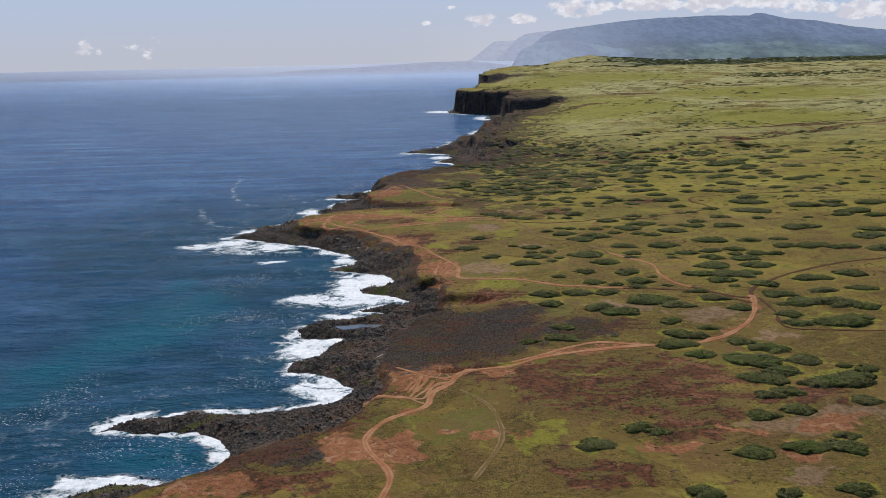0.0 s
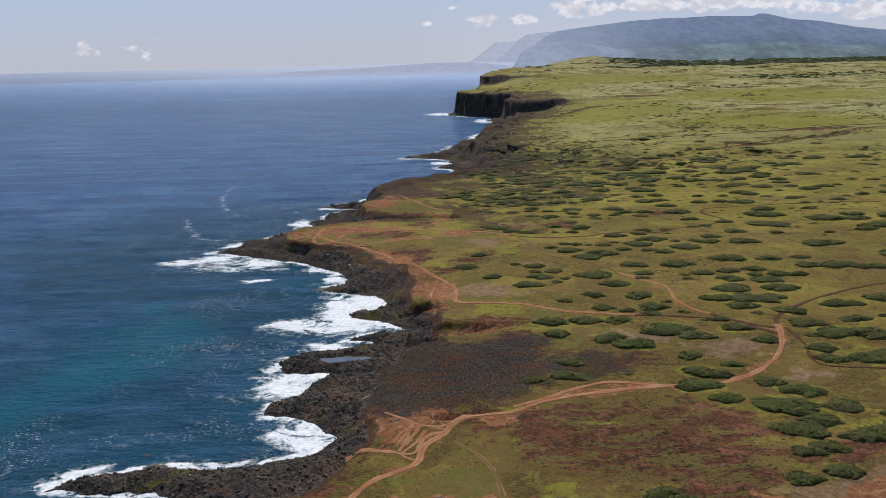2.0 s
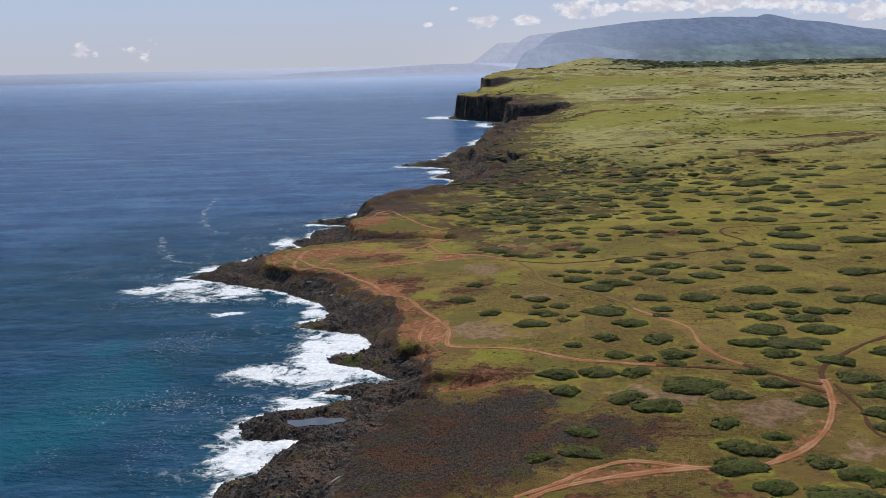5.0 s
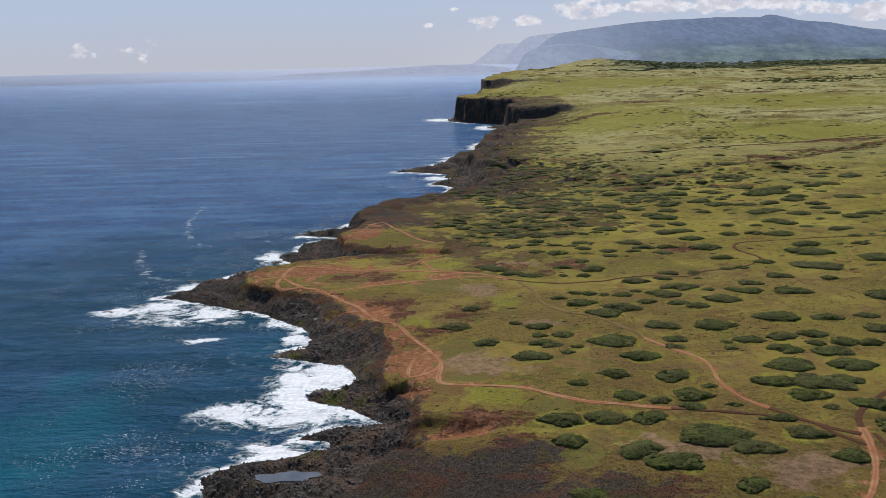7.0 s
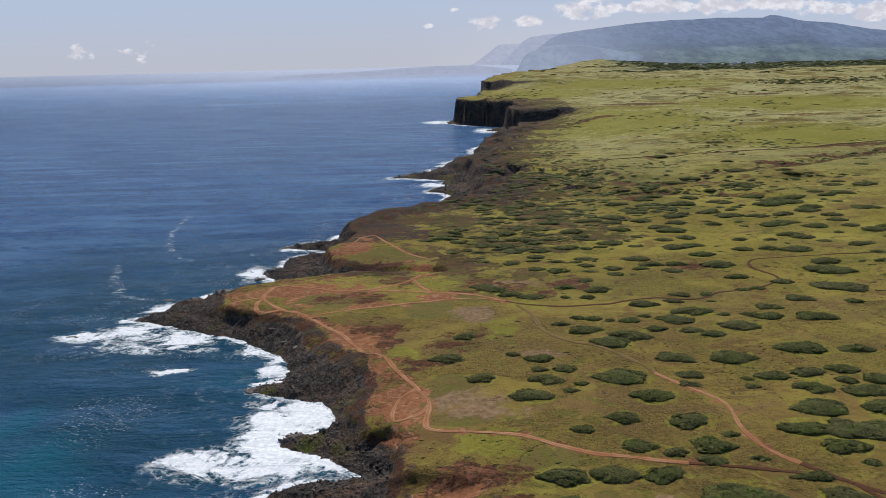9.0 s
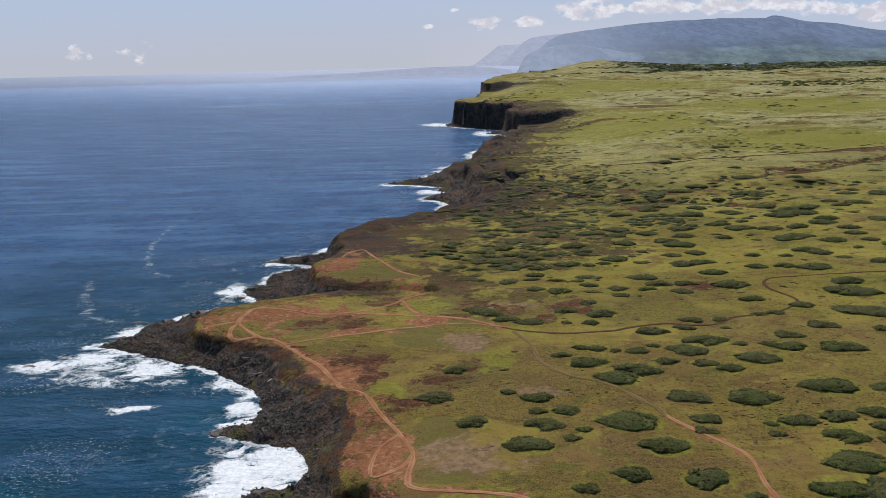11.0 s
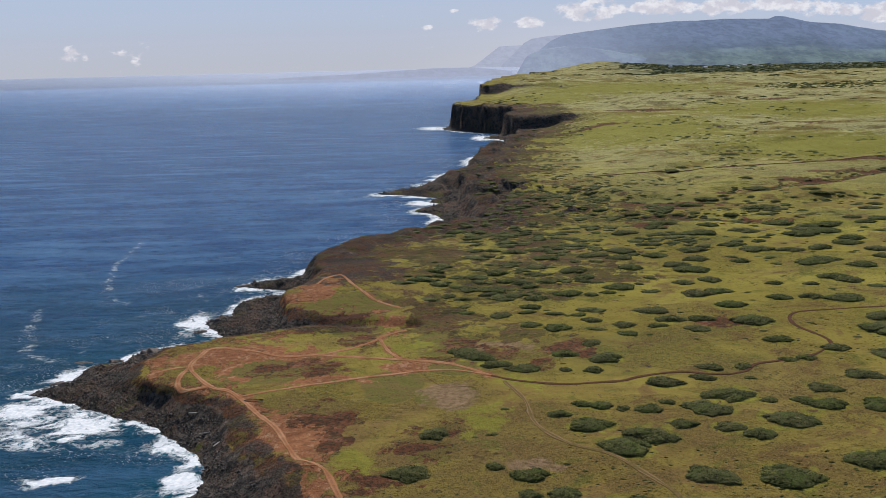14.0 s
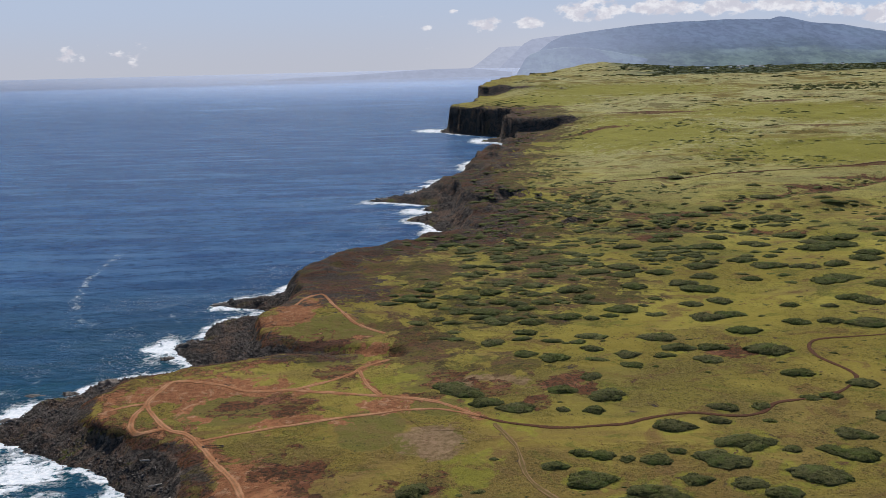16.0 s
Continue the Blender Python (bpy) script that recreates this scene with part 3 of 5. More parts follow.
LAVA_FIELD = [(-12, 318, 22, 30), (12, 322, 24, 34), (27, 330, 14, 24), (-8, 350, 14, 18), (8, 300, 16, 12), (-14, 378, 12, 16)]
LIME = [(31, 224, 12, 5), (30, 286, 9, 3), (22, 258, 4, 4), (58, 268, 7, 3), (18, 590, 12, 10), (64, 330, 10, 5), (60, 540, 9, 7), (30, 400, 14, 4),
        (330, 1500, 160, 200), (520, 1250, 160, 120), (700, 1700, 260, 160), (260, 2100, 130, 200), (500, 2300, 260, 200)]
LAWNS = [(-45, 562, 20, 13), (-19, 647, 26, 20), (27, 591, 11, 16), (36, 562, 14, 9), (10, 542, 13, 16), (-12, 615, 14, 9), (31, 529, 12, 9), (23, 416, 13, 6), (21, 442, 10, 12), (53, 351, 9, 9), (8, 238, 10, 11), (51, 387, 10, 9), (51, 273, 7, 4), (54, 387, 8, 5), (61, 362, 4, 3)]
BARE_CAPE = [(-10, 285, 14, 9), (3, 278, 14, 5), (12, 373, 15, 5), (-55, 585, 22, 8), (-63, 571, 3, 9), (-24, 580, 9, 5), (-37, 681, 11, 19), (-56, 663, 17, 8), (8, 626, 6, 6), (17, 566, 13, 5), (-5, 282, 13, 10), (-25, 225, 10, 8), (12, 228, 8, 2), (68, 215, 9, 5), (-20, 550, 18, 5)]
REDDISH_CAPE = [(-4, 404, 9, 10), (-4, 366, 10, 8), (22, 376, 14, 8), (-24, 517, 12, 13), (-8, 598, 10, 13), (27, 633, 13, 26), (-27, 566, 15, 9), (-20, 508, 13, 11), (23, 494, 12, 10), (10, 469, 11, 7), (32, 337, 10, 15), (82, 329, 15, 9), (42, 260, 20, 11), (85, 252, 18, 15), (73, 232, 10, 9), (84, 277, 29, 9), (123, 249, 10, 9)]
LIME_CAPE = [(-2, 480, 10, 16), (44, 512, 13, 15), (30, 232, 8, 6), (31, 220, 7, 7), (30, 395, 20, 8), (39, 364, 7, 8)]
SURF = [(-122, 537, 40, 20), (-132, 556, 22, 10)]
FOAM = [(-43, 405, 32, 13), (-106, 492, 9, 3.5), (-35, 442, 10, 15), (-164, 545, 16, 8), (-139, 592, 12, 14), (-103, 662, 9, 18),
        (-83, 733, 19, 12), (29, 941, 14, 31), (12, 1045, 17, 16), (-19, 1106, 27, 13), (21, 2063, 46, 50), (112, 1790, 22, 60), (27, 1213, 17, 23),
        (-111, 539, 12, 14), (-68, 518, 8, 6), (-114, 262, 11, 8), (-55, 336, 13, 15), (-46, 285, 10, 9)]
FOAM_NEAR = [(-73, 237, 4, 10), (-107, 217, 11, 5), (-146, 552, 15, 9), (-54, 332, 6, 14), (-58, 306, 6, 6), (-46, 293, 7, 5), (-64, 407, 20, 10),
             (-43, 440, 14, 17), (-42, 424, 17, 15), (-26, 405, 10, 7), (-47, 372, 11, 8), (-64, 354, 7, 8), (-56, 490, 6, 9)]
TEAL = [(-138, 375, 37, 58), (-160, 310, 22, 43), (-145, 336, 26, 32), (-127, 409, 16, 23), (-147, 441, 11, 17), (-126, 392, 29, 25), (-95, 235, 25, 16)]
DRIFT_LINES = [[(-217, 889), (-209, 811), (-197, 761), (-175, 716), (-161, 707)], [(-208, 697), (-197, 658), (-179, 620), (-160, 609)]]


PALE = "rutted orange dirt track through the coastal grass"
TRACKS = []
TRACKS.append(([(-17, 180), (-17, 191), (-15, 202), (-17, 210), (-22, 219), (-24, 227), (-21, 236), (-17, 242), (-10, 247), (-5, 252), (-3, 262), (3, 270), (10, 282),
       (26, 284), (39, 292), (60, 298), (83, 300), (98, 300), (112, 306), (126, 317), (136, 331), (143, 346), (147, 360)], 2.6, TRACK, PALE))
TRACKS.append(([(147, 360), (150, 368), (159, 378), (180, 394), (208, 409), (243, 419), (300, 430)], 2.0, DARK_TRACK, "dark worn track running inland past the shrubs"))
TRACKS.append(([(27, 288), (40, 295), (53, 303), (64, 306), (76, 302), (85, 299)], 2.4, TRACK, PALE))
TRACKS.append(([(143, 349), (138, 356), (130, 368), (103, 377), (91, 380)], 1.8, DARK_TRACK, "narrow brown track across the meadow"))
TRACKS.append(([(91, 380), (70, 386), (55, 393), (44, 401), (36, 404), (13, 408), (10, 415), (11, 430), (6, 444), (-2, 461), (-9, 477), (-18, 484), (-24, 495),
       (-31, 509), (-40, 521), (-48, 533), (-56, 543), (-64, 547), (-72, 557), (-80, 570), (-79, 583), (-76, 592), (-59, 588), (-43, 580), (-27, 580),
       (-16, 585), (-3, 596), (1, 602), (12, 611)], 2.3, TRACK, PALE))
TRACKS.append(([(-80, 570), (-81, 560), (-79, 550), (-74, 545), (-66, 548)], 2.0, TRACK, PALE))
TRACKS.append(([(-92, 564), (-87, 568), (-80, 570)], 1.6, TRACK, PALE))
TRACKS.append(([(-51, 537), (-38, 542), (-3, 552), (18, 557), (31, 558), (39, 555), (49, 549)], 1.4, TRACK, PALE))
TRACKS.append(([(49, 549), (57, 544), (69, 540), (78, 538), (98, 539), (109, 543), (124, 546), (139, 543), (150, 545), (159, 553), (174, 556), (180, 557),
       (190, 564), (198, 573), (198, 581), (193, 597), (196, 610), (203, 617), (217, 619), (234, 619), (268, 619), (330, 616)], 1.7, DARK_TRACK,
      "dark rutted track winding across the green plain"))
TRACKS.append(([(-27, 580), (-6, 575), (17, 570), (33, 564), (49, 549)], 2.0, TRACK, PALE))
TRACKS.append(([(0, 599), (5, 583), (11, 572)], 1.8, TRACK, PALE))
TRACKS.append(([(145, 356), (140, 359), (135, 364), (129, 370), (124, 377)], 2.0, DARK_TRACK, "narrow brown track across the meadow"))
TRACKS.append(([(124, 377), (119, 384), (116, 392), (115, 402), (116, 413), (116, 421), (113, 427), (106, 438), (99, 451)], 2.0, TRACK, PALE))
TRACKS.append(([(99, 450), (97, 458), (90, 471), (84, 480), (70, 491), (62, 505), (60, 525), (54, 543)], 1.9, FAINT_TRACK, "faint grassed-over track in the meadow"))
TRACKS.append(([(-42, 684), (-39, 697), (-33, 704), (-29, 701), (-23, 686), (-16, 671), (-7, 655), (8, 643)], 1.9, TRACK, PALE))
TRACKS.append(([(6, 444), (0, 434), (-2, 420), (0, 415), (8, 422), (11, 430)], 1.7, TRACK, PALE))
TRACKS.append(([(-13, 265), (-10, 273), (-4, 276), (3, 273)], 1.5, TRACK, PALE))
TRACKS.append(([(-7, 279), (-8, 275), (-10, 269), (-12, 263)], 1.5, TRACK, PALE))
TRACKS.append(([(-5, 277), (-6, 272), (-8, 267), (-9, 263)], 1.5, TRACK, PALE))
TRACKS.append(([(6, 275), (3, 271), (-1, 270), (-4, 266), (-4, 261)], 1.5, TRACK, PALE))
TRACKS.append(([(-17, 289), (-11, 283), (-5, 277), (2, 275), (7, 278), (10, 284)], 1.5, TRACK, PALE))
TRACKS.append(([(-8, 275), (-9, 266), (-11, 259)], 1.5, TRACK, PALE))
TRACKS.append(([(-3, 273), (-6, 264), (-10, 257), (-6, 253)], 1.5, TRACK, PALE))
TRACKS.append(([(-28, 262), (-16, 260), (-7, 257), (-4, 264)], 1.8, TRACK, PALE))
TRACKS.append(([(6, 264), (15, 251), (18, 237), (18, 225), (14, 213), (8, 200)], 1.9, FAINT_TRACK, "faint wheel track curving through short grass"))
TRACKS.append(([(149, 356), (148, 336), (144, 322), (146, 314), (160, 310), (190, 306)], 1.3, DARK_TRACK, "faint wheel track curving through short grass"))
TRACKS.append(([(187, 1073), (280, 1100), (404, 1118), (517, 1142), (700, 1190)], 2.5, DARK_TRACK, "far brown track across the plain", 0.5))


def sheet(name, rows, left, right, cols, more, height, material):
    """One sheet of ground or water: rows of points from left to right, with a few wide columns past each end."""
    y = np.repeat(rows[:, None], cols + 2 * len(more), 1)
    u = np.linspace(0, 1, cols)
    a, b = left(rows)[:, None], right(rows)[:, None]
    x = np.concatenate([a - np.array(more[::-1])[None, :], a + (b - a) * u[None, :], b + np.array(more)[None, :]], 1)
    z, extra = height(x, y)
    n, m = x.shape
    mesh = bpy.data.meshes.new(name)
    i = (np.arange(n - 1)[:, None] * m + np.arange(m - 1)[None, :]).ravel()
    quads = np.stack([i, i + 1, i + m + 1, i + m], 1).ravel().astype(np.int32)
    mesh.vertices.add(n * m)
    mesh.vertices.foreach_set("co", np.stack([x, y, z], 2).ravel().astype(np.float32))
    mesh.loops.add(len(quads))
    mesh.loops.foreach_set("vertex_index", quads)
    mesh.polygons.add(len(i))
    mesh.polygons.foreach_set("loop_start", np.arange(0, len(quads), 4, dtype=np.int32))
    for key, values in extra.items():
        mesh.attributes.new(key, "FLOAT", "POINT").data.foreach_set("value", values.ravel().astype(np.float32))
    mesh.update(calc_edges=True)
    mesh.polygons.foreach_set("use_smooth", np.ones(len(i), bool))
    mesh.materials.append(material)
    return new(name, mesh)


def steps(start, end, least, rate):
    out, v = [], start
    while v < end:
        out.append(v)
        v += max(least, rate * v)
    return np.array(out + [end])


# the shrubs, zone by zone: x, y, width
SHRUBS = [[(90, 187, 8), (108, 188, 11), (69, 189, 11), (90, 210, 12), (117, 211, 11), (106, 212, 14), (120, 218, 8), (46, 219, 12), (67, 226, 7), (61, 229, 11), (102, 234, 12),
           (114, 237, 12), (139, 242, 10), (110, 249, 10), (117, 251, 12), (130, 256, 13), (141, 259, 22), (114, 263, 17), (153, 268, 9), (123, 269, 15), (147, 272, 7), (135, 279, 14),
           (117, 280, 20), (100, 288, 12), (127, 293, 15), (94, 300, 17), (120, 301, 11), (105, 309, 10), (37, 311, 10), (98, 312, 14), (72, 313, 4), (50, 313, 13)],
          [(112, 318, 9), (151, 319, 13), (171, 320, 27), (53, 326, 11), (100, 328, 11), (152, 331, 13), (190, 338, 14), (135, 342, 11), (82, 343, 17), (155, 345, 6), (178, 345, 23),
           (167, 347, 20), (109, 350, 16), (73, 351, 16), (129, 358, 15), (52, 359, 12), (99, 359, 24), (160, 360, 15), (182, 363, 15), (202, 364, 15), (119, 369, 4), (125, 369, 10),
           (82, 373, 14), (52, 374, 17), (68, 374, 17), (145, 376, 6), (160, 377, 14), (99, 381, 9), (113, 381, 6), (187, 384, 20), (142, 386, 15), (89, 387, 9)],
          [(102, 390, 15), (208, 390, 18), (79, 392, 12), (151, 396, 20), (110, 397, 6), (161, 398, 13), (135, 399, 17), (63, 405, 8), (100, 408, 15), (78, 412, 13), (171, 412, 21),
           (147, 414, 20), (170, 427, 15), (93, 429, 16), (152, 432, 14), (49, 433, 16), (131, 434, 6), (189, 435, 12), (64, 436, 7), (167, 437, 9), (180, 437, 13), (109, 438, 8),
           (251, 438, 18), (132, 441, 5), (69, 442, 6), (142, 443, 13), (157, 445, 14), (227, 445, 13), (237, 445, 13), (85, 447, 21), (112, 447, 10), (171, 447, 13)],
          [(56, 448, 14), (218, 450, 20), (203, 451, 16), (31, 451, 12), (55, 458, 8), (65, 458, 11), (134, 463, 19), (111, 465, 15), (186, 467, 15), (205, 467, 11), (56, 469, 12),
           (165, 470, 20), (261, 470, 24), (18, 472, 16), (46, 475, 7), (89, 485, 17), (271, 485, 16), (136, 491, 11), (99, 493, 18), (128, 497, 11), (232, 498, 25), (26, 499, 11),
           (113, 500, 11), (150, 501, 20), (81, 502, 16), (189, 509, 18), (71, 511, 9), (125, 511, 17), (168, 512, 14), (104, 513, 10), (95, 514, 6), (161, 516, 9)],
          [(88, 517, 9), (149, 517, 7), (112, 518, 6), (81, 519, 8), (135, 523, 20), (297, 525, 20), (174, 526, 13), (249, 526, 8), (217, 529, 10), (275, 531, 17), (116, 536, 15),
           (194, 537, 14), (150, 538, 5), (132, 539, 10), (287, 540, 27), (138, 550, 11), (152, 550, 8), (91, 551, 9), (80, 552, 6), (63, 555, 15), (223, 555, 27), (173, 556, 8),
           (180, 557, 8), (52, 561, 13), (286, 563, 16), (98, 564, 16), (266, 566, 29), (197, 567, 13), (313, 568, 23), (46, 569, 11), (82, 570, 12), (41, 574, 18)],
          [(289, 576, 16), (178, 579, 13), (96, 583, 10), (143, 583, 3), (233, 586, 34), (124, 591, 3), (115, 594, 9), (148, 597, 12), (270, 601, 11), (131, 603, 10), (84, 605, 13),
           (238, 605, 20), (116, 606, 12), (176, 606, 22), (72, 611, 11), (154, 611, 13), (139, 612, 15), (102, 614, 10), (97, 623, 8), (134, 626, 17), (59, 627, 12), (305, 628, 13),
           (176, 631, 18), (235, 635, 21), (75, 638, 11), (204, 640, 13), (219, 640, 12), (278, 641, 18), (318, 642, 6), (333, 648, 13), (165, 652, 18), (79, 653, 14)],
          [(354, 653, 11), (177, 655, 15), (40, 657, 10), (119, 658, 9), (97, 659, 16), (229, 661, 9), (33, 662, 9), (211, 665, 11), (254, 667, 15), (127, 668, 18), (58, 673, 15),
           (164, 673, 12), (247, 674, 18), (351, 674, 8), (46, 675, 15), (280, 675, 8), (79, 676, 12), (179, 677, 14), (306, 679, 18), (370, 679, 11), (88, 684, 12), (148, 684, 7),
           (66, 688, 11), (322, 688, 18), (112, 690, 14), (336, 693, 9), (298, 694, 13), (274, 695, 18), (176, 697, 20), (50, 699, 14), (84, 699, 13), (27, 700, 9)],
          [(249, 704, 20), (107, 705, 19), (63, 706, 16), (142, 709, 16), (258, 709, 21), (171, 710, 17), (24, 711, 13), (298, 712, 14), (376, 712, 12), (210, 714, 12), (360, 716, 11),
           (185, 720, 17), (302, 729, 17), (141, 732, 17), (95, 734, 17), (165, 735, 17), (249, 737, 18), (125, 739, 21), (230, 740, 22), (270, 740, 19), (190, 742, 21), (145, 750, 21),
           (293, 751, 20), (338, 752, 22), (76, 753, 17), (220, 753, 19), (191, 755, 7), (94, 757, 18), (240, 762, 11), (302, 762, 20), (276, 779, 27), (293, 787, 29)],
          [(209, 789, 24), (281, 794, 17), (241, 795, 20), (159, 797, 19), (183, 809, 16), (335, 810, 17), (312, 811, 22), (223, 816, 17), (300, 816, 25), (352, 818, 20), (192, 824, 21),
           (334, 825, 13), (281, 829, 26), (437, 853, 29), (391, 854, 26), (255, 856, 13), (366, 861, 20), (287, 864, 11), (279, 874, 19), (378, 877, 13), (289, 879, 23), (234, 894, 21),
           (366, 907, 5), (313, 915, 10), (373, 925, 8), (258, 928, 22), (367, 928, 7), (356, 929, 16), (356, 945, 17), (450, 975, 13), (319, 977, 29), (324, 1012, 13)],
          [(276, 1103, 23), (295, 1126, 15), (520, 1134, 9), (376, 1203, 23)]]


# ---- ground and water ----
GULLIES = [[(280, 955), (318, 972), (386, 1002), (462, 1046), (540, 1096), (760, 1200)], [(151, 857), (190, 862), (225, 855), (288, 830)]]


def ground_height(x, y):
    z, ds, dl, step = terrain(x, y)
    gully = 0.62 * smooth(10, 2, np.minimum(*[line_distance(x + 10 * fbm(x, y, 50, 3, 155), y, g) for g in GULLIES]))
    gz = np.hypot(np.gradient(z, axis=0) / np.maximum(np.gradient(y, axis=0), 0.1), np.gradient(z, axis=1) / np.maximum(np.gradient(x, axis=1), 0.1))
    rock = np.maximum(smooth(0.75, 0.35, step + 0.25 * fbm(x, y, 12, 3, 140)) * smooth(6, 1, dl), smooth(0.28, 0.6, gz) * smooth(700, 780, y))
    face = smooth(0.2, 0.5, step) * smooth(1.0, 0.97, step) * smooth(770, 740, y)
    wx, wy = x + 15 * fbm(x, y, 24, 5, 120, 0.75), y + 17 * fbm(x, y, 24, 5, 125, 0.75)
    patch = lambda rows, soft=0.7: blobs(wx, wy, rows, soft)
    lava = np.maximum(patch(LAVA) * 0.9, 1.15 * patch(LAVA_FIELD, 0.85)) * smooth(740, 690, y)
    worn = np.zeros(x.shape)
    fringe = np.zeros(x.shape)
    for bx, by, bw in itertools.chain(*SHRUBS):
        r0, r1 = np.searchsorted(y[:, 0], (by - bw, by + bw))
        c0, c1 = np.searchsorted(x[r0], (bx - bw, bx + bw))
        r = np.hypot((x[r0:r1, c0:c1] - bx) / (0.5 * bw), (y[r0:r1, c0:c1] - by) / (0.4 * bw))
        fringe[r0:r1, c0:c1] = np.maximum(fringe[r0:r1, c0:c1], 0.52 * smooth(1.6, 1.0, r))
    brink = (1 - smooth(290, 300, y) * smooth(405, 392, y)) * smooth(18, 4, dl + 11 * fbm(x, y, 20, 4, 150)) * smooth(-1, 1.5, dl) * smooth(780, 740, y)
    close = (y > 150) & (y < 760)
    for rows, width, material, *_ in TRACKS:
        if material is TRACK:
            far = line_distance(x[close], y[close], rows)
            worn[close] = np.maximum(worn[close], 0.42 * smooth(2.2 * width, 0.5 * width, far))
    shrubby = smooth(186, 40, dl + 40 * fbm(x, y, 60, 3, 184)) * smooth(640, 740, y) * smooth(2150, 1750, y)
    heath = np.maximum(np.maximum(0.9 * patch(LAVA) * smooth(690, 740, y), 0.7 * patch(SCRUBBY)), 0.85 * shrubby * smooth(-0.5, 0.1, fbm(x, y, 50, 3, 180)))
    lava = np.maximum(np.maximum(lava, 0.6 * face), 0.95 * shrubby * smooth(75, 20, dl + 30 * fbm(x, y, 40, 3, 186)))
    return z, {"rock": rock, "heath": heath, "lava": lava, "tan": np.maximum(np.maximum(np.maximum(patch(BARE), 1.05 * patch(BARE_CAPE)), worn), 0.42 * brink * smooth(225, 275, y)), "brown": smooth(440, 330, y + 40 * fbm(x, y, 60, 4, 152, 0.6)),
               "wood": smooth(2880, 3020, y + 90 * fbm(x / 2.5, y, 130, 3, 97)) * smooth(-60, 220, x - 640 - 0.1 * (y - 3000) + 80 * fbm(x, y, 90, 3, 98)),
               "lush": smooth(700, 1500, y) * smooth(20, 190, dl + 60 * fbm(x, y, 70, 3, 182)), "red": gully + np.maximum(np.maximum(0.55 * brink, 0.9 * face), np.maximum(np.maximum(patch(REDDISH), 0.85 * patch(REDDISH_CAPE)), patch(REDDISH_FAR))),
               "pink": patch(PINKISH), "lime": np.maximum(np.maximum(patch(LIME, 0.8), 0.8 * patch(LIME_CAPE)), fringe), "lawn": blobs(x + 5 * fbm(x, y, 20, 4, 130), y + 5 * fbm(x, y, 20, 4, 134), LAWNS, 0.35), "dry": smooth(780, 380, y + 60 * fbm(x, y, 120, 3, 145)), "wet": smooth(14, 2, ds) * smooth(-1, 1, ds)}


land_rows = np.concatenate([[-2700, -1500, -800, -400, -200, 0, 60, 100, 125, 140], steps(150, 4960, 0.95, 0.0034)])
ground = sheet("ground", land_rows,
               lambda r: np.interp(r, [-2700, -300, 100, 560, 800, 960, 1300, 3000, 5000], [-480, -380, -240, -172, -125, -60, -70, 20, 330]),
               lambda r: np.maximum(300, 0.6 * r + 110), 570, [60, 400, 1500], ground_height, GROUND)
tagged(ground, "grassy coastal plain with red earth and black lava", "ground", kind="structure")


def sea_height(x, y):
    s = np.clip((y - 2500) / 2350, 0, 1)
    z = 128 * s * s + smooth(1800, 500, y) * (0.5 * vnoise(x * 0.35, y, 26, 70) + 0.42 * vnoise(x * 0.45, y, 9, 72) + 0.22 * vnoise(x * 0.6, y, 4.6, 74))
    ds = near_coast(x, y, SHORE)
    wide = np.clip(3.2 + 3.5 * fbm(x, y, 45, 2, 75), 0.5, 8) * np.clip(y / 500, 0.8, 2.5)
    wx, wy = x + 13 * fbm(x, y, 30, 4, 200, 0.6), y + 10 * fbm(x, y, 26, 4, 205, 0.6)
    foam = np.maximum(0.80 * smooth(-2.2, -0.4, ds / wide), np.maximum(np.maximum(0.63 * blobs(wx, wy, SURF, 0.6), 0.92 * blobs(wx, wy, FOAM, 0.7)), 1.0 * blobs(wx, wy, FOAM_NEAR, 0.7)))
    for line in DRIFT_LINES:
        foam = np.maximum(foam, 0.27 * smooth(6, 1, line_distance(x + 5 * fbm(x, y, 22, 3, 77), y, line)))
    # Faint band off the shore, mainly to carry the painted sun glints.
    foam = np.maximum(foam, 0.17 * smooth(-120, -10, ds + 30 * fbm(x, y, 50, 3, 210)))
    shallow = np.maximum(0.62 * blobs(x, y, TEAL, 0.8), 0.35 * smooth(-60, -4, ds) * smooth(900, 500, y))
    reef = smooth(-300, -30, ds + 60 * fbm(x, y, 120, 3, 190)) * smooth(900, 620, y)
    return z, {"foam": foam, "shallow": shallow, "reef": reef}


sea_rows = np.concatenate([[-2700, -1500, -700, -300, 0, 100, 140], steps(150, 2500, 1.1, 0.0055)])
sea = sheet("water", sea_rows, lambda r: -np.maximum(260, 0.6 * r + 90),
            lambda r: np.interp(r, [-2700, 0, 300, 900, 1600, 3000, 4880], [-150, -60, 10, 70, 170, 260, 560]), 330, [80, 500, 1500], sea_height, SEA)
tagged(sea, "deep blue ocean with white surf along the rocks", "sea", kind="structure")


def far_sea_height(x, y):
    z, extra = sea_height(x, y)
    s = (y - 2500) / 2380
    # Haze strength grows with distance; the paler middle imitates sun glare.
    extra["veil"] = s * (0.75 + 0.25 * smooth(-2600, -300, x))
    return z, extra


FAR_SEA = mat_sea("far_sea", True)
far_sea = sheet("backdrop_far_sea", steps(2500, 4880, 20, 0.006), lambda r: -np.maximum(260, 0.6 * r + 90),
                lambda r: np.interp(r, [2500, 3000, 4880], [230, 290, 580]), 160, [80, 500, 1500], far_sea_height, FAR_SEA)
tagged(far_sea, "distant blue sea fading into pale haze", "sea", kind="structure")


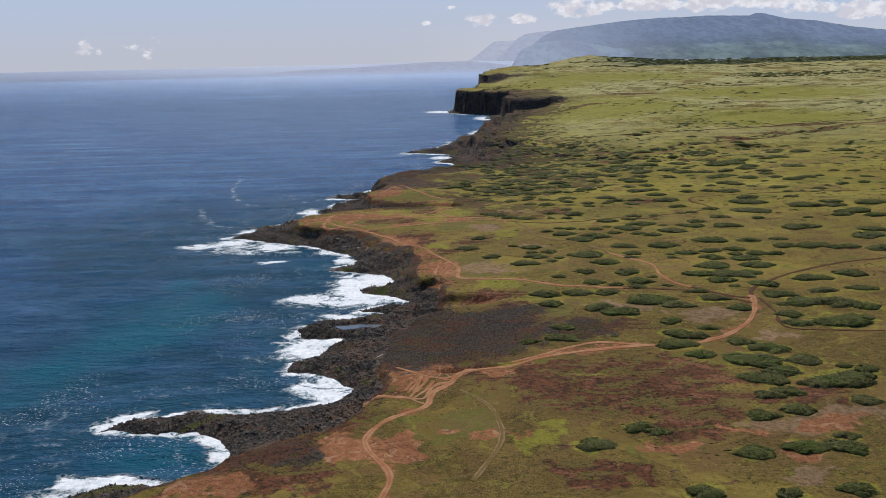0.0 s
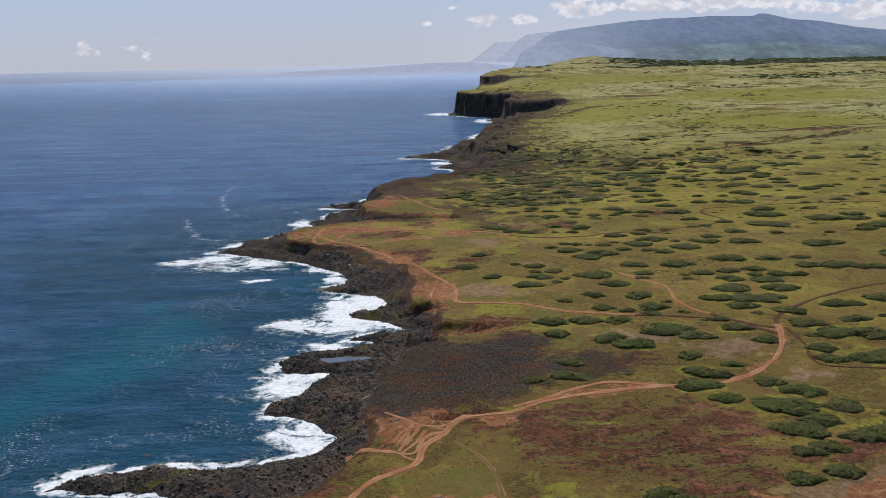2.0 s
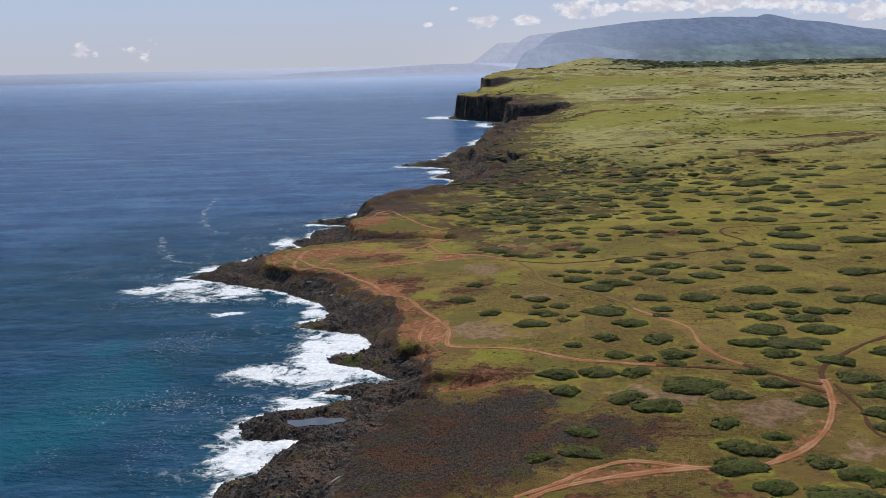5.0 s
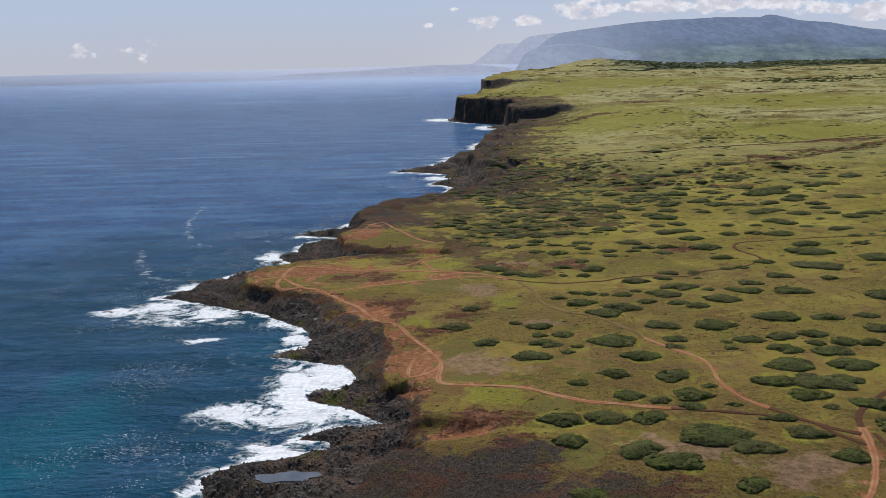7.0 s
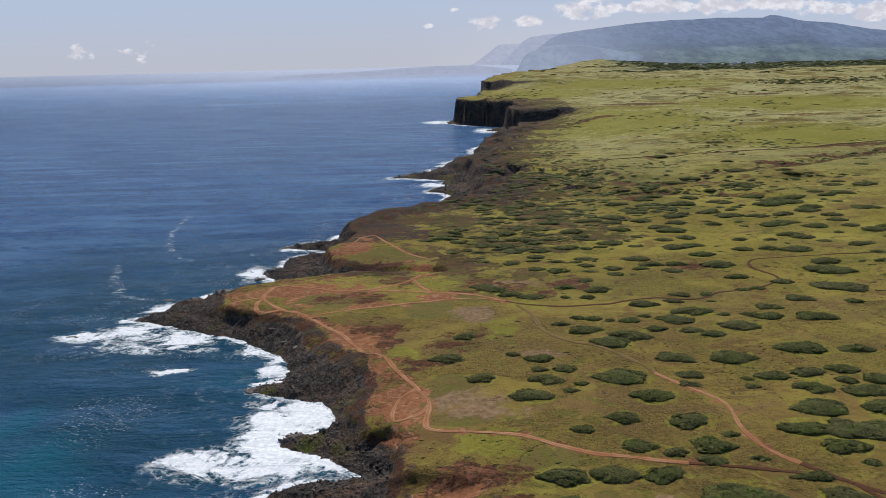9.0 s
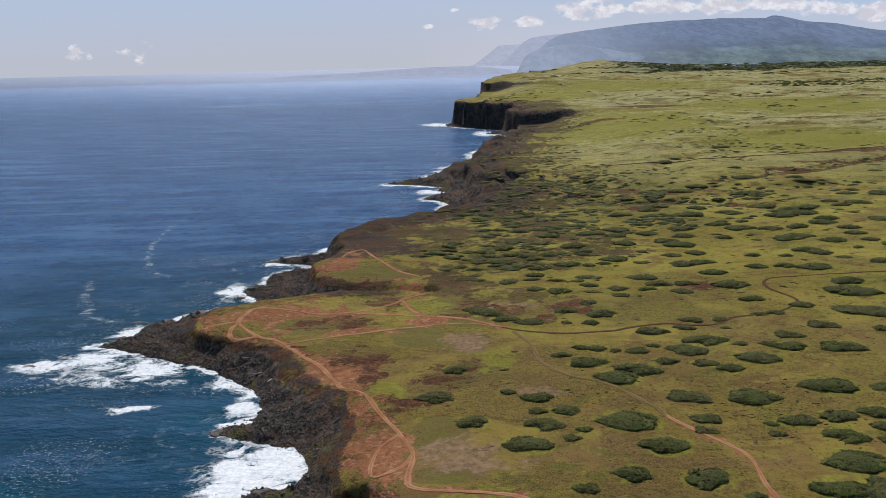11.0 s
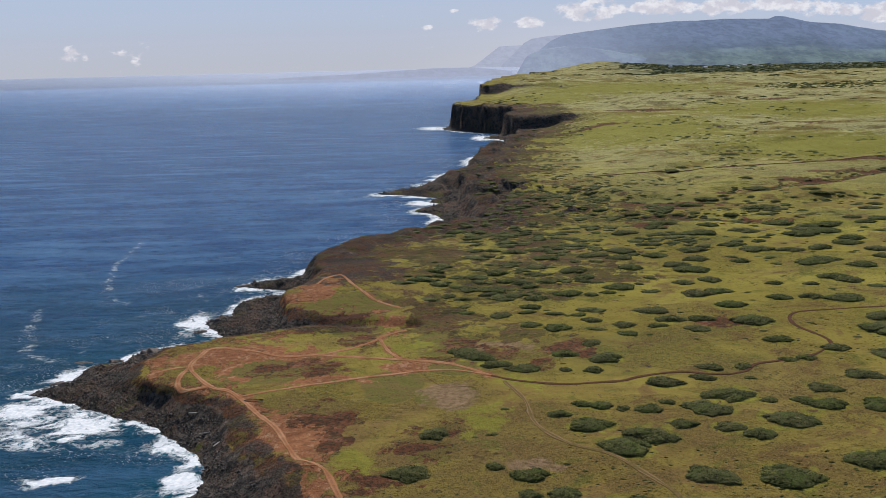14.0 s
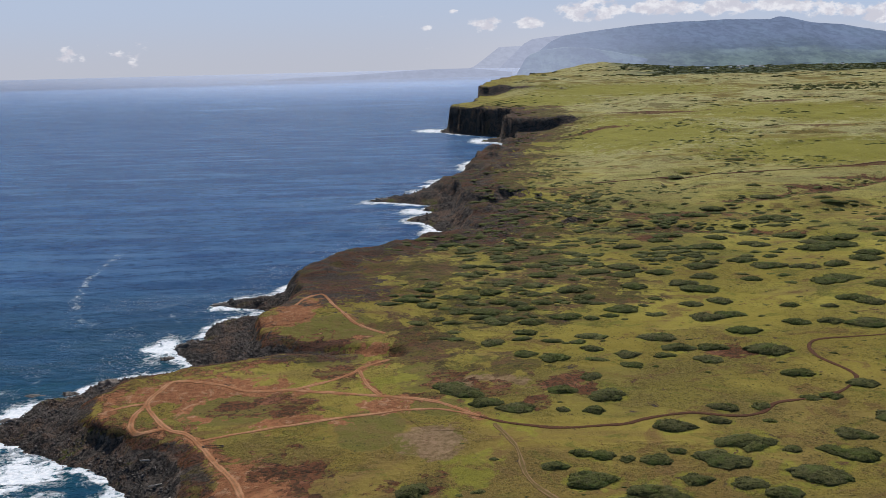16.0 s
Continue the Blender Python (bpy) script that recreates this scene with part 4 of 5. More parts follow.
def tide_pool(x, y, rx, ry, z):
    """A shallow rock pool on the lava shelf."""
    a = np.linspace(0, 2 * math.pi, 48, endpoint=False)
    r = 1 + 0.18 * np.sin(2 * a + 1) + 0.12 * np.sin(5 * a) + 0.08 * np.sin(9 * a + 2)
    rim = [(x + rx * q * math.cos(t), y + ry * q * math.sin(t), z) for t, q in zip(a, r)]
    mesh = bpy.data.meshes.new("tide_pool")
    mesh.from_pydata(rim + [(px, py, z - 1.5) for px, py, _ in rim], [], [tuple(range(48))] + [(i, i + 48, (i + 1) % 48 + 48, (i + 1) % 48) for i in range(48)])
    mesh.materials.append(POOL)
    return tagged(new("tide_pool", mesh), "still grey-blue tide pool on the lava shelf", "water", kind="structure")


tide_pool(-38, 352, 9, 3.6, 2.55)


def ground_z(x, y):
    return terrain(np.asarray(x, float), np.asarray(y, float))[0]


# ---- dirt tracks ----
def curve_points(rows, gap):
    """A smooth line through the rows."""
    p = [np.array(r, float) for r in rows]
    p = [2 * p[0] - p[1]] + p + [2 * p[-1] - p[-2]]
    out = []
    for a, b, c, d in zip(p, p[1:], p[2:], p[3:]):
        n = max(2, int(np.linalg.norm(c - b) / gap))
        for s in np.arange(n) / n:
            out.append(0.5 * (2 * b + (c - a) * s + (2 * a - 5 * b + 4 * c - d) * s * s + (3 * b - a - 3 * c + d) * s ** 3))
    return np.array(out + [p[-2]])


def track(rows, width, material, label, lift=0.16):
    line = curve_points(rows, 1.6)
    way = np.gradient(line, axis=0)
    side = np.stack([way[:, 1], -way[:, 0]], 1) / np.linalg.norm(way, axis=1)[:, None]
    half = 0.5 * width * (1 + 0.35 * vnoise(line[:, 0], line[:, 1], 9, 80) + 0.2 * vnoise(line[:, 0], line[:, 1], 2.5, 81))
    across = np.array([-1.15, -0.85, -0.5, 0, 0.5, 0.85, 1.15])
    drop = np.array([-0.5, 0.0, -0.02, 0.05, -0.02, 0.0, -0.5])
    jag = 0.18 * rng.uniform(-1, 1, (len(line), 7)) * (np.abs(across) > 0.8)
    xy = line[:, None, :] + side[:, None, :] * (half[:, None] * (across + jag))[:, :, None]
    z = ground_z(xy[:, :, 0], xy[:, :, 1]) + lift + drop
    verts = np.concatenate([xy, z[:, :, None]], 2).reshape(-1, 3)
    faces = [(i * 7 + j, i * 7 + j + 1, i * 7 + j + 8, i * 7 + j + 7) for i in range(len(line) - 1) for j in range(6)]
    mesh = bpy.data.meshes.new("dirt_track")
    mesh.from_pydata(verts.tolist(), [], faces)
    mesh.attributes.new("across", "FLOAT", "POINT").data.foreach_set("value", np.tile(across, len(line)).astype(np.float32))
    mesh.polygons.foreach_set("use_smooth", np.ones(len(faces), bool))
    mesh.materials.append(material)
    return tagged(new("dirt_track", mesh), label, "dirt road", kind="structure")


for args in TRACKS:
    track(*args)


# ---- shrubs ----
def joined(name, parts, material):
    """One mesh out of (vertices, triangles) arrays."""
    v, f, n = [], [], 0
    for pv, pf in parts:
        v.append(pv)
        f.append(pf + n)
        n += len(pv)
    v, f = np.concatenate(v).astype(np.float32), np.concatenate(f).astype(np.int32)
    mesh = bpy.data.meshes.new(name)
    mesh.vertices.add(len(v))
    mesh.vertices.foreach_set("co", v.ravel())
    mesh.loops.add(f.size)
    mesh.loops.foreach_set("vertex_index", f.ravel())
    mesh.polygons.add(len(f))
    mesh.polygons.foreach_set("loop_start", np.arange(0, f.size, 3, dtype=np.int32))
    mesh.update(calc_edges=True)
    mesh.materials.append(material)
    return mesh


def ball(levels):
    bm = bmesh.new()
    bmesh.ops.create_icosphere(bm, subdivisions=levels, radius=1)
    v = np.array([p.co[:] for p in bm.verts])
    f = np.array([[p.index for p in q.verts] for q in bm.faces])
    bm.free()
    return v, f


BALL1, BALL2, BALL3, BALL4 = ball(1), ball(2), ball(3), ball(4)


def crown_parts(seed, leaves, lumps):
    """A wind-pressed crown: overlapping low lobes with a ragged rim, and leaf sprays all over; about 2 wide and 0.5 high."""
    r = np.random.RandomState(seed)
    v, f = BALL3 if lumps > 4 else BALL2 if lumps > 1 else BALL1
    out, tips = [], []
    lean = r.uniform(-0.25, 0.25)
    for i in range(lumps):
        a, d = r.uniform(0, 6.283), (0.0 if i == 0 else 0.68 * r.uniform(0.05, 1.0) ** 0.5)
        w = (r.uniform(0.66, 0.78) if i == 0 else r.uniform(0.24, 0.40)) * (1 if lumps > 4 else 1.3)
        h = (0.50 - 0.30 * d) * r.uniform(0.88, 1.06)
        o = r.uniform(0, 40, 2)
        ang = np.arctan2(v[:, 1], v[:, 0])
        rim = 1 + 0.14 * np.sin(2 * ang + o[0]) + 0.10 * np.sin(3 * ang + o[1]) + 0.08 * np.sin(7 * ang + o[0])
        knob = fbm(v[:, 0] * 4.5 + o[0], v[:, 1] * 4.5 + o[1], 1.0, 4, seed, 0.7)
        dx, dy = d * math.cos(a), d * math.sin(a) * 0.85
        p = np.stack([v[:, 0] * rim * w * 1.25 + dx + lean * dy, v[:, 1] * rim * w * 0.85 + dy,
                      np.where(v[:, 2] > 0, np.maximum(v[:, 2], 0) ** 1.75 * h * (1 + 0.9 * knob), -0.06)], 1)
        p[:, :2] += r.normal(0, 0.026, (len(v), 2))
        out.append((p, f[(v[f][:, :, 2] > 0.01).any(1)]))
        tips.append(p[v[:, 2] > -0.05])
    tips = np.concatenate(tips)
    for i in range(leaves):
        p = tips[r.randint(len(tips))] + r.normal(0, 0.018, 3)
        n = np.array([p[0] * 0.5, p[1] * 0.5, 0.4]) + r.normal(0, 0.42, 3)
        n /= np.linalg.norm(n)
        t = np.cross(n, r.normal(size=3))
        t /= np.linalg.norm(t)
        b = np.cross(n, t)
        s = r.uniform(0.014, 0.050) * (1 if leaves > 100 else 2.4)
        p = p + n * s * 0.5
        q = np.array([p - t * s, p + b * s * 0.6 + n * s * 0.5, p + t * s, p - b * s * 0.6 + n * s * 0.3])
        out.append((q, np.array([[0, 1, 2], [0, 2, 3]])))
    return out


def stem_parts(seed):
    r = np.random.RandomState(seed)
    out = []
    for i in range(5):
        a = r.uniform(0, 2 * math.pi)
        tip = np.array([math.cos(a) * 0.4, math.sin(a) * 0.35, 0.2])
        ring = np.array([[math.cos(k * 2.094), math.sin(k * 2.094), 0] for k in range(3)])
        v = np.concatenate([ring * 0.03 + (0, 0, -0.08), ring * 0.012 + tip])
        f = np.array([[0, 1, 4], [0, 4, 3], [1, 2, 5], [1, 5, 4], [2, 0, 3], [2, 3, 5]])
        out.append((v, f))
    return out


CROWNS = [joined("crown", crown_parts(100 + i, 1500, 9 + i % 5), LEAF) for i in range(9)]
STEMS = [joined("stems", stem_parts(200 + i), BARK) for i in range(2)]
def shrub(i, x, y, width):
    """A low wind-clipped shrub: crown and stems on one base."""
    base = new("shrub")
    crown, stems = new("crown", CROWNS[i % 9]), new("stems", STEMS[i % 2])
    crown.parent = stems.parent = base
    r = np.random.RandomState(1000 + i)
    s = min(width, 30) * 0.50
    base.matrix_basis = pose(x, y, float(ground_z(x, y)) + 0.02 * s, 0, 0, r.uniform(-14, 14) + 180 * (i % 2)) @ Matrix.Diagonal(
        (s, s * r.uniform(0.86, 1.12) * (12 / max(width, 12)) ** 0.25, s * r.uniform(0.40, 0.54) * (10 / max(width, 10)) ** 0.5, 1))
    size = "sprawling" if width > 16 else "low" if width > 8 else "small"
    return tagged(base, f"{size} dark green wind-clipped shrub on the grass", "shrub", "shrubs on the coastal plain")


placed = []
for zone in SHRUBS:
    for x, y, w in zone:
        shrub(len(placed), x, y, w)
        placed.append((x, y, w))

# the shrubs further off and the low scrub, past counting
def scatter(name, count, box, keep, size, tall, seed, label, category, dense=30, lobes=1, leaf=None):
    r = np.random.RandomState(seed)
    protos = [crown_parts(seed * 10 + i, dense, lobes) for i in range(4)]
    protos = [(np.concatenate([v for v, f in p]), np.concatenate([f + n for (v, f), n in zip(p, np.cumsum([0] + [len(v) for v, f in p[:-1]]))])) for p in protos]
    x, y = r.uniform(box[0], box[1], count * 8), r.uniform(box[2], box[3], count * 8)
    good = keep(x, y, r)
    x, y = x[good][:count], y[good][:count]
    z = ground_z(x, y)
    parts = []
    for i in range(len(x)):
        v, f = protos[i % 4]
        s = size[0] + (size[1] - size[0]) * r.uniform() ** 2
        a = r.uniform(-0.3, 0.3) + math.pi * (i % 2)
        c, d = math.cos(a), math.sin(a)
        w = v * (s, s * r.uniform(0.6, 0.95), s * tall * r.uniform(0.7, 1.2))
        parts.append((np.stack([w[:, 0] * c - w[:, 1] * d + x[i], w[:, 0] * d + w[:, 1] * c + y[i], w[:, 2] + z[i]], 1), f))
    return tagged(new(name, joined(name, parts, leaf or LEAF)), label, category, kind="stuff")


def clear_of_shrubs(x, y):
    ok = np.ones(x.shape, bool)
    for px, py, w in placed:
        if py > 800:
            ok &= np.hypot(x - px, y - py) > 0.5 * w + 3
    return ok


def away(x, y):
    ok = (x > 0.38 * y + 40) | ((y > 590) & (x > 40))
    for px, py, w in placed:
        ok &= np.hypot(x - px, y - py) > 0.5 * w + 7
    return ok


def far_field(x, y, r):
    _, ds, dl, _ = terrain(x, y)
    draw = np.minimum.reduce([line_distance(x + 16 * fbm(x, y, 50, 3, 91), y, g) for g in DRAWS])
    clump = 1.4 * fbm(x, y, 140, 3, 90) + 1.6 * fbm(x, y, 40, 2, 93) - 0.32 + 1.3 * smooth(26, 4, draw)
    band = smooth(650, 800, y) * smooth(1300, 900, y) * smooth(300, 140, x - 0.1 * y)
    return (dl > 12) & (x < 0.6 * y + 90) & (clump + 0.8 * band > r.uniform(-0.25, 0.9, x.shape)) & clear_of_shrubs(x, y) & ((y > 860) | away(x, y))


def tuft_field(x, y, r):
    _, ds, dl, _ = terrain(x, y)
    clump = fbm(x, y, 60, 3, 95)
    on = blobs(x, y, BARE + PINKISH) < 0.3
    return (dl > 4) & (x < 0.6 * y + 60) & on & (clump > r.uniform(0.1, 0.6, x.shape))


HOUSES = [(1330, 3800), (1370, 3860), (1410, 3780), (1760, 3960), (1820, 3920), (1290, 3840), (1450, 3960), (1080, 3500), (1900, 3800), (1350, 3900), (1420, 3840), (1850, 3980), (960, 3560), (1180, 3420)]


def wood_field(x, y, r):
    clearing = np.ones(x.shape, bool)
    for hx, hy in HOUSES:
        clearing &= (np.abs(x - hx) > 26) | (y > hy + 14) | (y < hy - 110)
    edge = smooth(0, 280, x - 640 - 0.1 * (y - 3000))
    return clearing & (x < 0.6 * y + 100) & (fbm(x / 2.5, y, 130, 3, 97) + 1.1 * edge * smooth(2880, 3080, y) - 0.42 > r.uniform(-0.25, 0.5, x.shape))


scatter("shrub_scatter", 2300, (0, 1100, 560, 1750), far_field, (0.8, 5.0), 0.45, 5, "dark green shrubs dotted over the far plain", "shrubs", 12, 3)
scatter("scrub_tufts", 2600, (-60, 330, 180, 640), tuft_field, (0.25, 0.85), 0.6, 6, "low olive scrub tufts in dry grass", "scrub", 5)
scatter("far_shrubs", 1500, (60, 1900, 1500, 3000), far_field, (1.6, 6.5), 0.5, 8, "tiny dark shrubs on the distant green plain", "shrubs", 6)
scatter("distant_trees", 9000, (350, 2600, 2550, 4500), wood_field, (5, 15), 0.6, 7, "dark green woods along the foot of the mountain", "trees", 6, 1, WOOD)



def thicket_field(x, y, r):
    dense = blobs(x + 25 * fbm(x, y, 40, 3, 170), y + 25 * fbm(x, y, 40, 3, 173), [(78, 690, 62, 50), (130, 790, 85, 60), (215, 850, 90, 40), (60, 860, 50, 60), (120, 960, 70, 60)], 0.5)
    open_ground = np.ones(x.shape, bool)
    for px, py, w in placed:
        open_ground &= np.hypot(x - px, y - py) > 0.45 * w + 2
    return open_ground & (terrain(x, y)[2] > 10) & (dense > r.uniform(0.1, 1.0, x.shape)) & (fbm(x, y, 22, 2, 176) > -0.1)


scatter("shrub_thicket", 900, (-10, 320, 620, 1030), thicket_field, (1.3, 6.5), 0.55, 12, "dense dark green shrub thicket on brown ground", "shrubs", 18, 3)


def meadow_field(x, y, r):
    open_ground = np.ones(x.shape, bool)
    for px, py, w in placed:
        open_ground &= np.hypot(x - px, y - py) > 0.5 * w + 3
    for rows, *_ in TRACKS:
        open_ground &= line_distance(x, y, rows) > 6
    return open_ground & (x < 0.6 * y + 60) & (x > 0.3 * (y - 520) + 35) & (fbm(x, y, 55, 3, 196) > r.uniform(-0.2, 0.45, x.shape))


scatter("meadow_shrubs", 240, (40, 520, 470, 860), meadow_field, (0.7, 2.6), 0.5, 14, "scattered low green shrubs on the open meadow", "shrubs", 60, 3)


def hedge_field(x, y, r):
    near_yard = blobs(x + 40 * fbm(x, y, 60, 3, 160), y + 40 * fbm(x, y, 60, 3, 163), [(940, 2230, 140, 130), (1180, 2300, 160, 60)], 0.4)
    row = line_distance(x, y, [(640, 1935), (810, 1965), (910, 1860), (1100, 1850)])
    return ((near_yard > 0.5) & (r.uniform(0, 1, x.shape) < 0.6)) | (row < 5)


scatter("hedgerow_trees", 420, (600, 1400, 1800, 2460), hedge_field, (3, 8), 0.8, 9, "dark green trees round distant fields", "trees", 8, 1, WOOD)


# ---- lava rocks ----
def rock_mesh(seed, base, squash):
    v, f = base
    r = np.random.RandomState(seed)
    o = r.uniform(0, 50, 3)
    n = fbm(v[:, 0] * 2 + o[0] + 1.3 * v[:, 2], v[:, 1] * 2 + o[1] - 1.7 * v[:, 2], 1.4, 5, seed, 0.7)
    crag = 1 - 2 * np.abs(fbm(v[:, 0] * 3 - o[1] + v[:, 2] * 2, v[:, 1] * 3 + o[2] - v[:, 2] * 2.4, 1.3, 4, seed + 5, 0.6))
    w = v * (0.9 + 0.8 * n + (0.5 * crag + 0.16 * r.uniform(-1, 1, len(v))) * (len(v) > 100))[:, None] * (1, r.uniform(0.6, 0.95), squash)
    return w, f


SEA_ROCKS = [(-89, 266, 3.6, 2.6, 1.5), (-41, 297, 4, 3, 2), (-94, 275, 1.6, 1.2, 0.6), (-38, 421, 6, 5, 4.5), (-100, 648, 3, 4, 3), (-62, 467, 5, 4, 2.5),
             (-112, 613, 7, 8, 6), (-127, 606, 3.5, 3.5, 3), (-86, 645, 3, 3, 2), (-79, 638, 5, 4, 3), (-93, 664, 8, 6, 5), (-143, 605, 4, 3, 1.6),
             (-90, 740, 11, 5, 3), (-26, 1115, 13, 8, 4), (20, 1003, 12, 8, 5), (-141, 580, 5, 3, 2), (-170, 543, 5, 3, 0.9), (-140, 572, 7, 4, 2.5)]
for i, (x, y, rx, ry, h) in enumerate(SEA_ROCKS):
    v, f = rock_mesh(300 + i, BALL4, 1.0)
    ob = new("sea_rock", joined("sea_rock", [(v * (rx * 0.9, ry * 0.8, h * 0.7), f)], ROCK))
    ob.location = (x, y, -0.4 * h)
    tagged(ob, "rugged black lava rock rising from white surf", "rock", "rocks at the waterline")


def boulders(count, box, keep, size, seed, label):
    r = np.random.RandomState(seed)
    shapes = [rock_mesh(seed * 7 + i, BALL1, 0.55) for i in range(12)]
    shapes = [(v * (1 + 0.3 * r.uniform(-1, 1, (len(v), 1))) + r.normal(0, 0.16, v.shape), f) for v, f in shapes]
    x, y = r.uniform(box[0], box[1], count * 6), r.uniform(box[2], box[3], count * 6)
    good = keep(x, y)
    x, y = x[good][:count], y[good][:count]
    z = ground_z(x, y)
    parts = []
    turns = [np.array(Euler(r.uniform(0, 6.28, 3)).to_matrix()) for _ in range(24)]
    for i in range(len(x)):
        v, f = shapes[i % 12]
        v = v @ turns[i % 24]
        s = size[0] + (size[1] - size[0]) * r.uniform() ** 6
        a = r.uniform(0, 6.283)
        c, d = math.cos(a), math.sin(a)
        parts.append((np.stack([(v[:, 0] * c - v[:, 1] * d) * s + x[i], (v[:, 0] * d + v[:, 1] * c) * s + y[i], v[:, 2] * s * r.uniform(0.7, 1.2) + z[i] + 0.1 * s], 1), f))
    return tagged(new("boulder_field", joined("boulder_field", parts, ROCK)), label, "rocks", kind="stuff")


def on_shelf(x, y):
    _, ds, dl, step = terrain(x, y)
    return (step < 0.3) & (dl < 1.0) & (ds > -2.5) & (np.hypot((x + 38) / 11, (y - 352) / 4.6) > 1)


def on_lava(x, y):
    _, ds, dl, _ = terrain(x, y)
    return (dl > 0.5) & (blobs(x + 10 * fbm(x, y, 20, 4, 220), y + 10 * fbm(x, y, 20, 4, 224), LAVA + LAVA_FIELD) > 0.4)


boulders(34000, (-160, 20, 190, 780), on_shelf, (0.10, 0.90), 21, "tumbled black lava boulders on the shore shelf")
boulders(1300, (-110, 90, 740, 1250), on_shelf, (0.4, 1.9), 22, "black lava blocks below the northern cliffs")
boulders(6000, (-60, 90, 225, 385), on_lava, (0.08, 0.42), 23, "loose dark lava stones over scrubby ground")


# ---- distance: mountain, ridges, low far shore ----
def massif(name, crest, y0, run, foot, material, label, seed, rough=14.0, back=60, woods=0.0):
    """A range with a crest line (x, z) at depth y0 that falls forward over run metres to its foot."""
    xs = np.linspace(crest[0][0], crest[-1][0], 150)
    top = np.interp(xs, [c[0] for c in crest], [c[1] for c in crest])
    rows = np.concatenate([np.linspace(0, 1, 46), [1.06]])
    parts = []
    for s in rows:
        y = np.full(xs.shape, y0 - run * (1 - s)) if s <= 1 else np.full(xs.shape, y0 + back)
        z = foot + (top - foot) * s ** 1.25 if s <= 1 else np.full(xs.shape, foot)
        if s <= 1:
            z = z + rough * np.sin(math.pi * min(s, 0.999)) * (fbm(xs * 1.6, y * 0.5, 150, 4, seed) + 0.2) + 0.22 * rough * s * fbm(xs, y, 60, 4, seed + 3, 0.7)
        parts.append(np.stack([xs, y, z], 1))
    v = np.concatenate(parts)
    m = len(xs)
    f = [(i * m + j, i * m + j + 1, (i + 1) * m + j + 1, (i + 1) * m + j) for i in range(len(rows) - 1) for j in range(m - 1)]
    f += [tuple(i * m for i in range(len(rows) - 1, -1, -1)), tuple(i * m + m - 1 for i in range(len(rows)))]
    mesh = bpy.data.meshes.new(name)
    mesh.from_pydata(v.tolist(), [], f)
    mesh.polygons.foreach_set("use_smooth", np.ones(len(f), bool))
    low = woods * smooth(0.78, 0.22, np.repeat(rows, m) + 0.10 * fbm(v[:, 0], v[:, 1] * 0.5, 220, 4, seed + 6))
    mesh.attributes.new("low", "FLOAT", "POINT").data.foreach_set("value", low.astype(np.float32))
    # Painted mist, paler glow towards the left end.
    mist = smooth(1500, 450, v[:, 0])
    mesh.attributes.new("mist", "FLOAT", "POINT").data.foreach_set("value", mist.astype(np.float32))
    mesh.materials.append(material)
    return tagged(new(name, mesh), label, "mountain", kind="structure")


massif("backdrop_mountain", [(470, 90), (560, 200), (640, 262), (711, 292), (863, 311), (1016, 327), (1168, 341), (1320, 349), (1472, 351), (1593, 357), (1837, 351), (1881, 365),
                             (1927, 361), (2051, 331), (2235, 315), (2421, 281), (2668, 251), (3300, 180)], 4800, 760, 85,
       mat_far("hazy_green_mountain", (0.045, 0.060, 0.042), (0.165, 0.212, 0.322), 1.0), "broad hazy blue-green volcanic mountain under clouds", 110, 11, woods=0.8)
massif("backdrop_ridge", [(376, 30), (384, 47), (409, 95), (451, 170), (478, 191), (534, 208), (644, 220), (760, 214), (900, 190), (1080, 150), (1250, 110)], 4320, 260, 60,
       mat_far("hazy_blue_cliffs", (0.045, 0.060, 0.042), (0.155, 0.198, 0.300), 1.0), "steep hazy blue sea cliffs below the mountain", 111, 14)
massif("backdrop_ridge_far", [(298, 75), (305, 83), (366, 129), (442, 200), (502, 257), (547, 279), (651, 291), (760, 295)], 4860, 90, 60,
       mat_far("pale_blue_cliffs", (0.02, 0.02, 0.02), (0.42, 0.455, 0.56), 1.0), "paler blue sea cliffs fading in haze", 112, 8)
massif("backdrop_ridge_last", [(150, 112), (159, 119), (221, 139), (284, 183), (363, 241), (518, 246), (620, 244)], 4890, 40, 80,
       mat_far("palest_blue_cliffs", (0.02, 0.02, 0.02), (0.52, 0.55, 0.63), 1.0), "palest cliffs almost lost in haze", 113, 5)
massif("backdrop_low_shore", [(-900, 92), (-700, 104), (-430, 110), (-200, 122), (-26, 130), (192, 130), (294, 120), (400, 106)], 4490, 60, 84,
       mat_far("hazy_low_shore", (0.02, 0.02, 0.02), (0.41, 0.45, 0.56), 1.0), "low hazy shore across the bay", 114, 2)


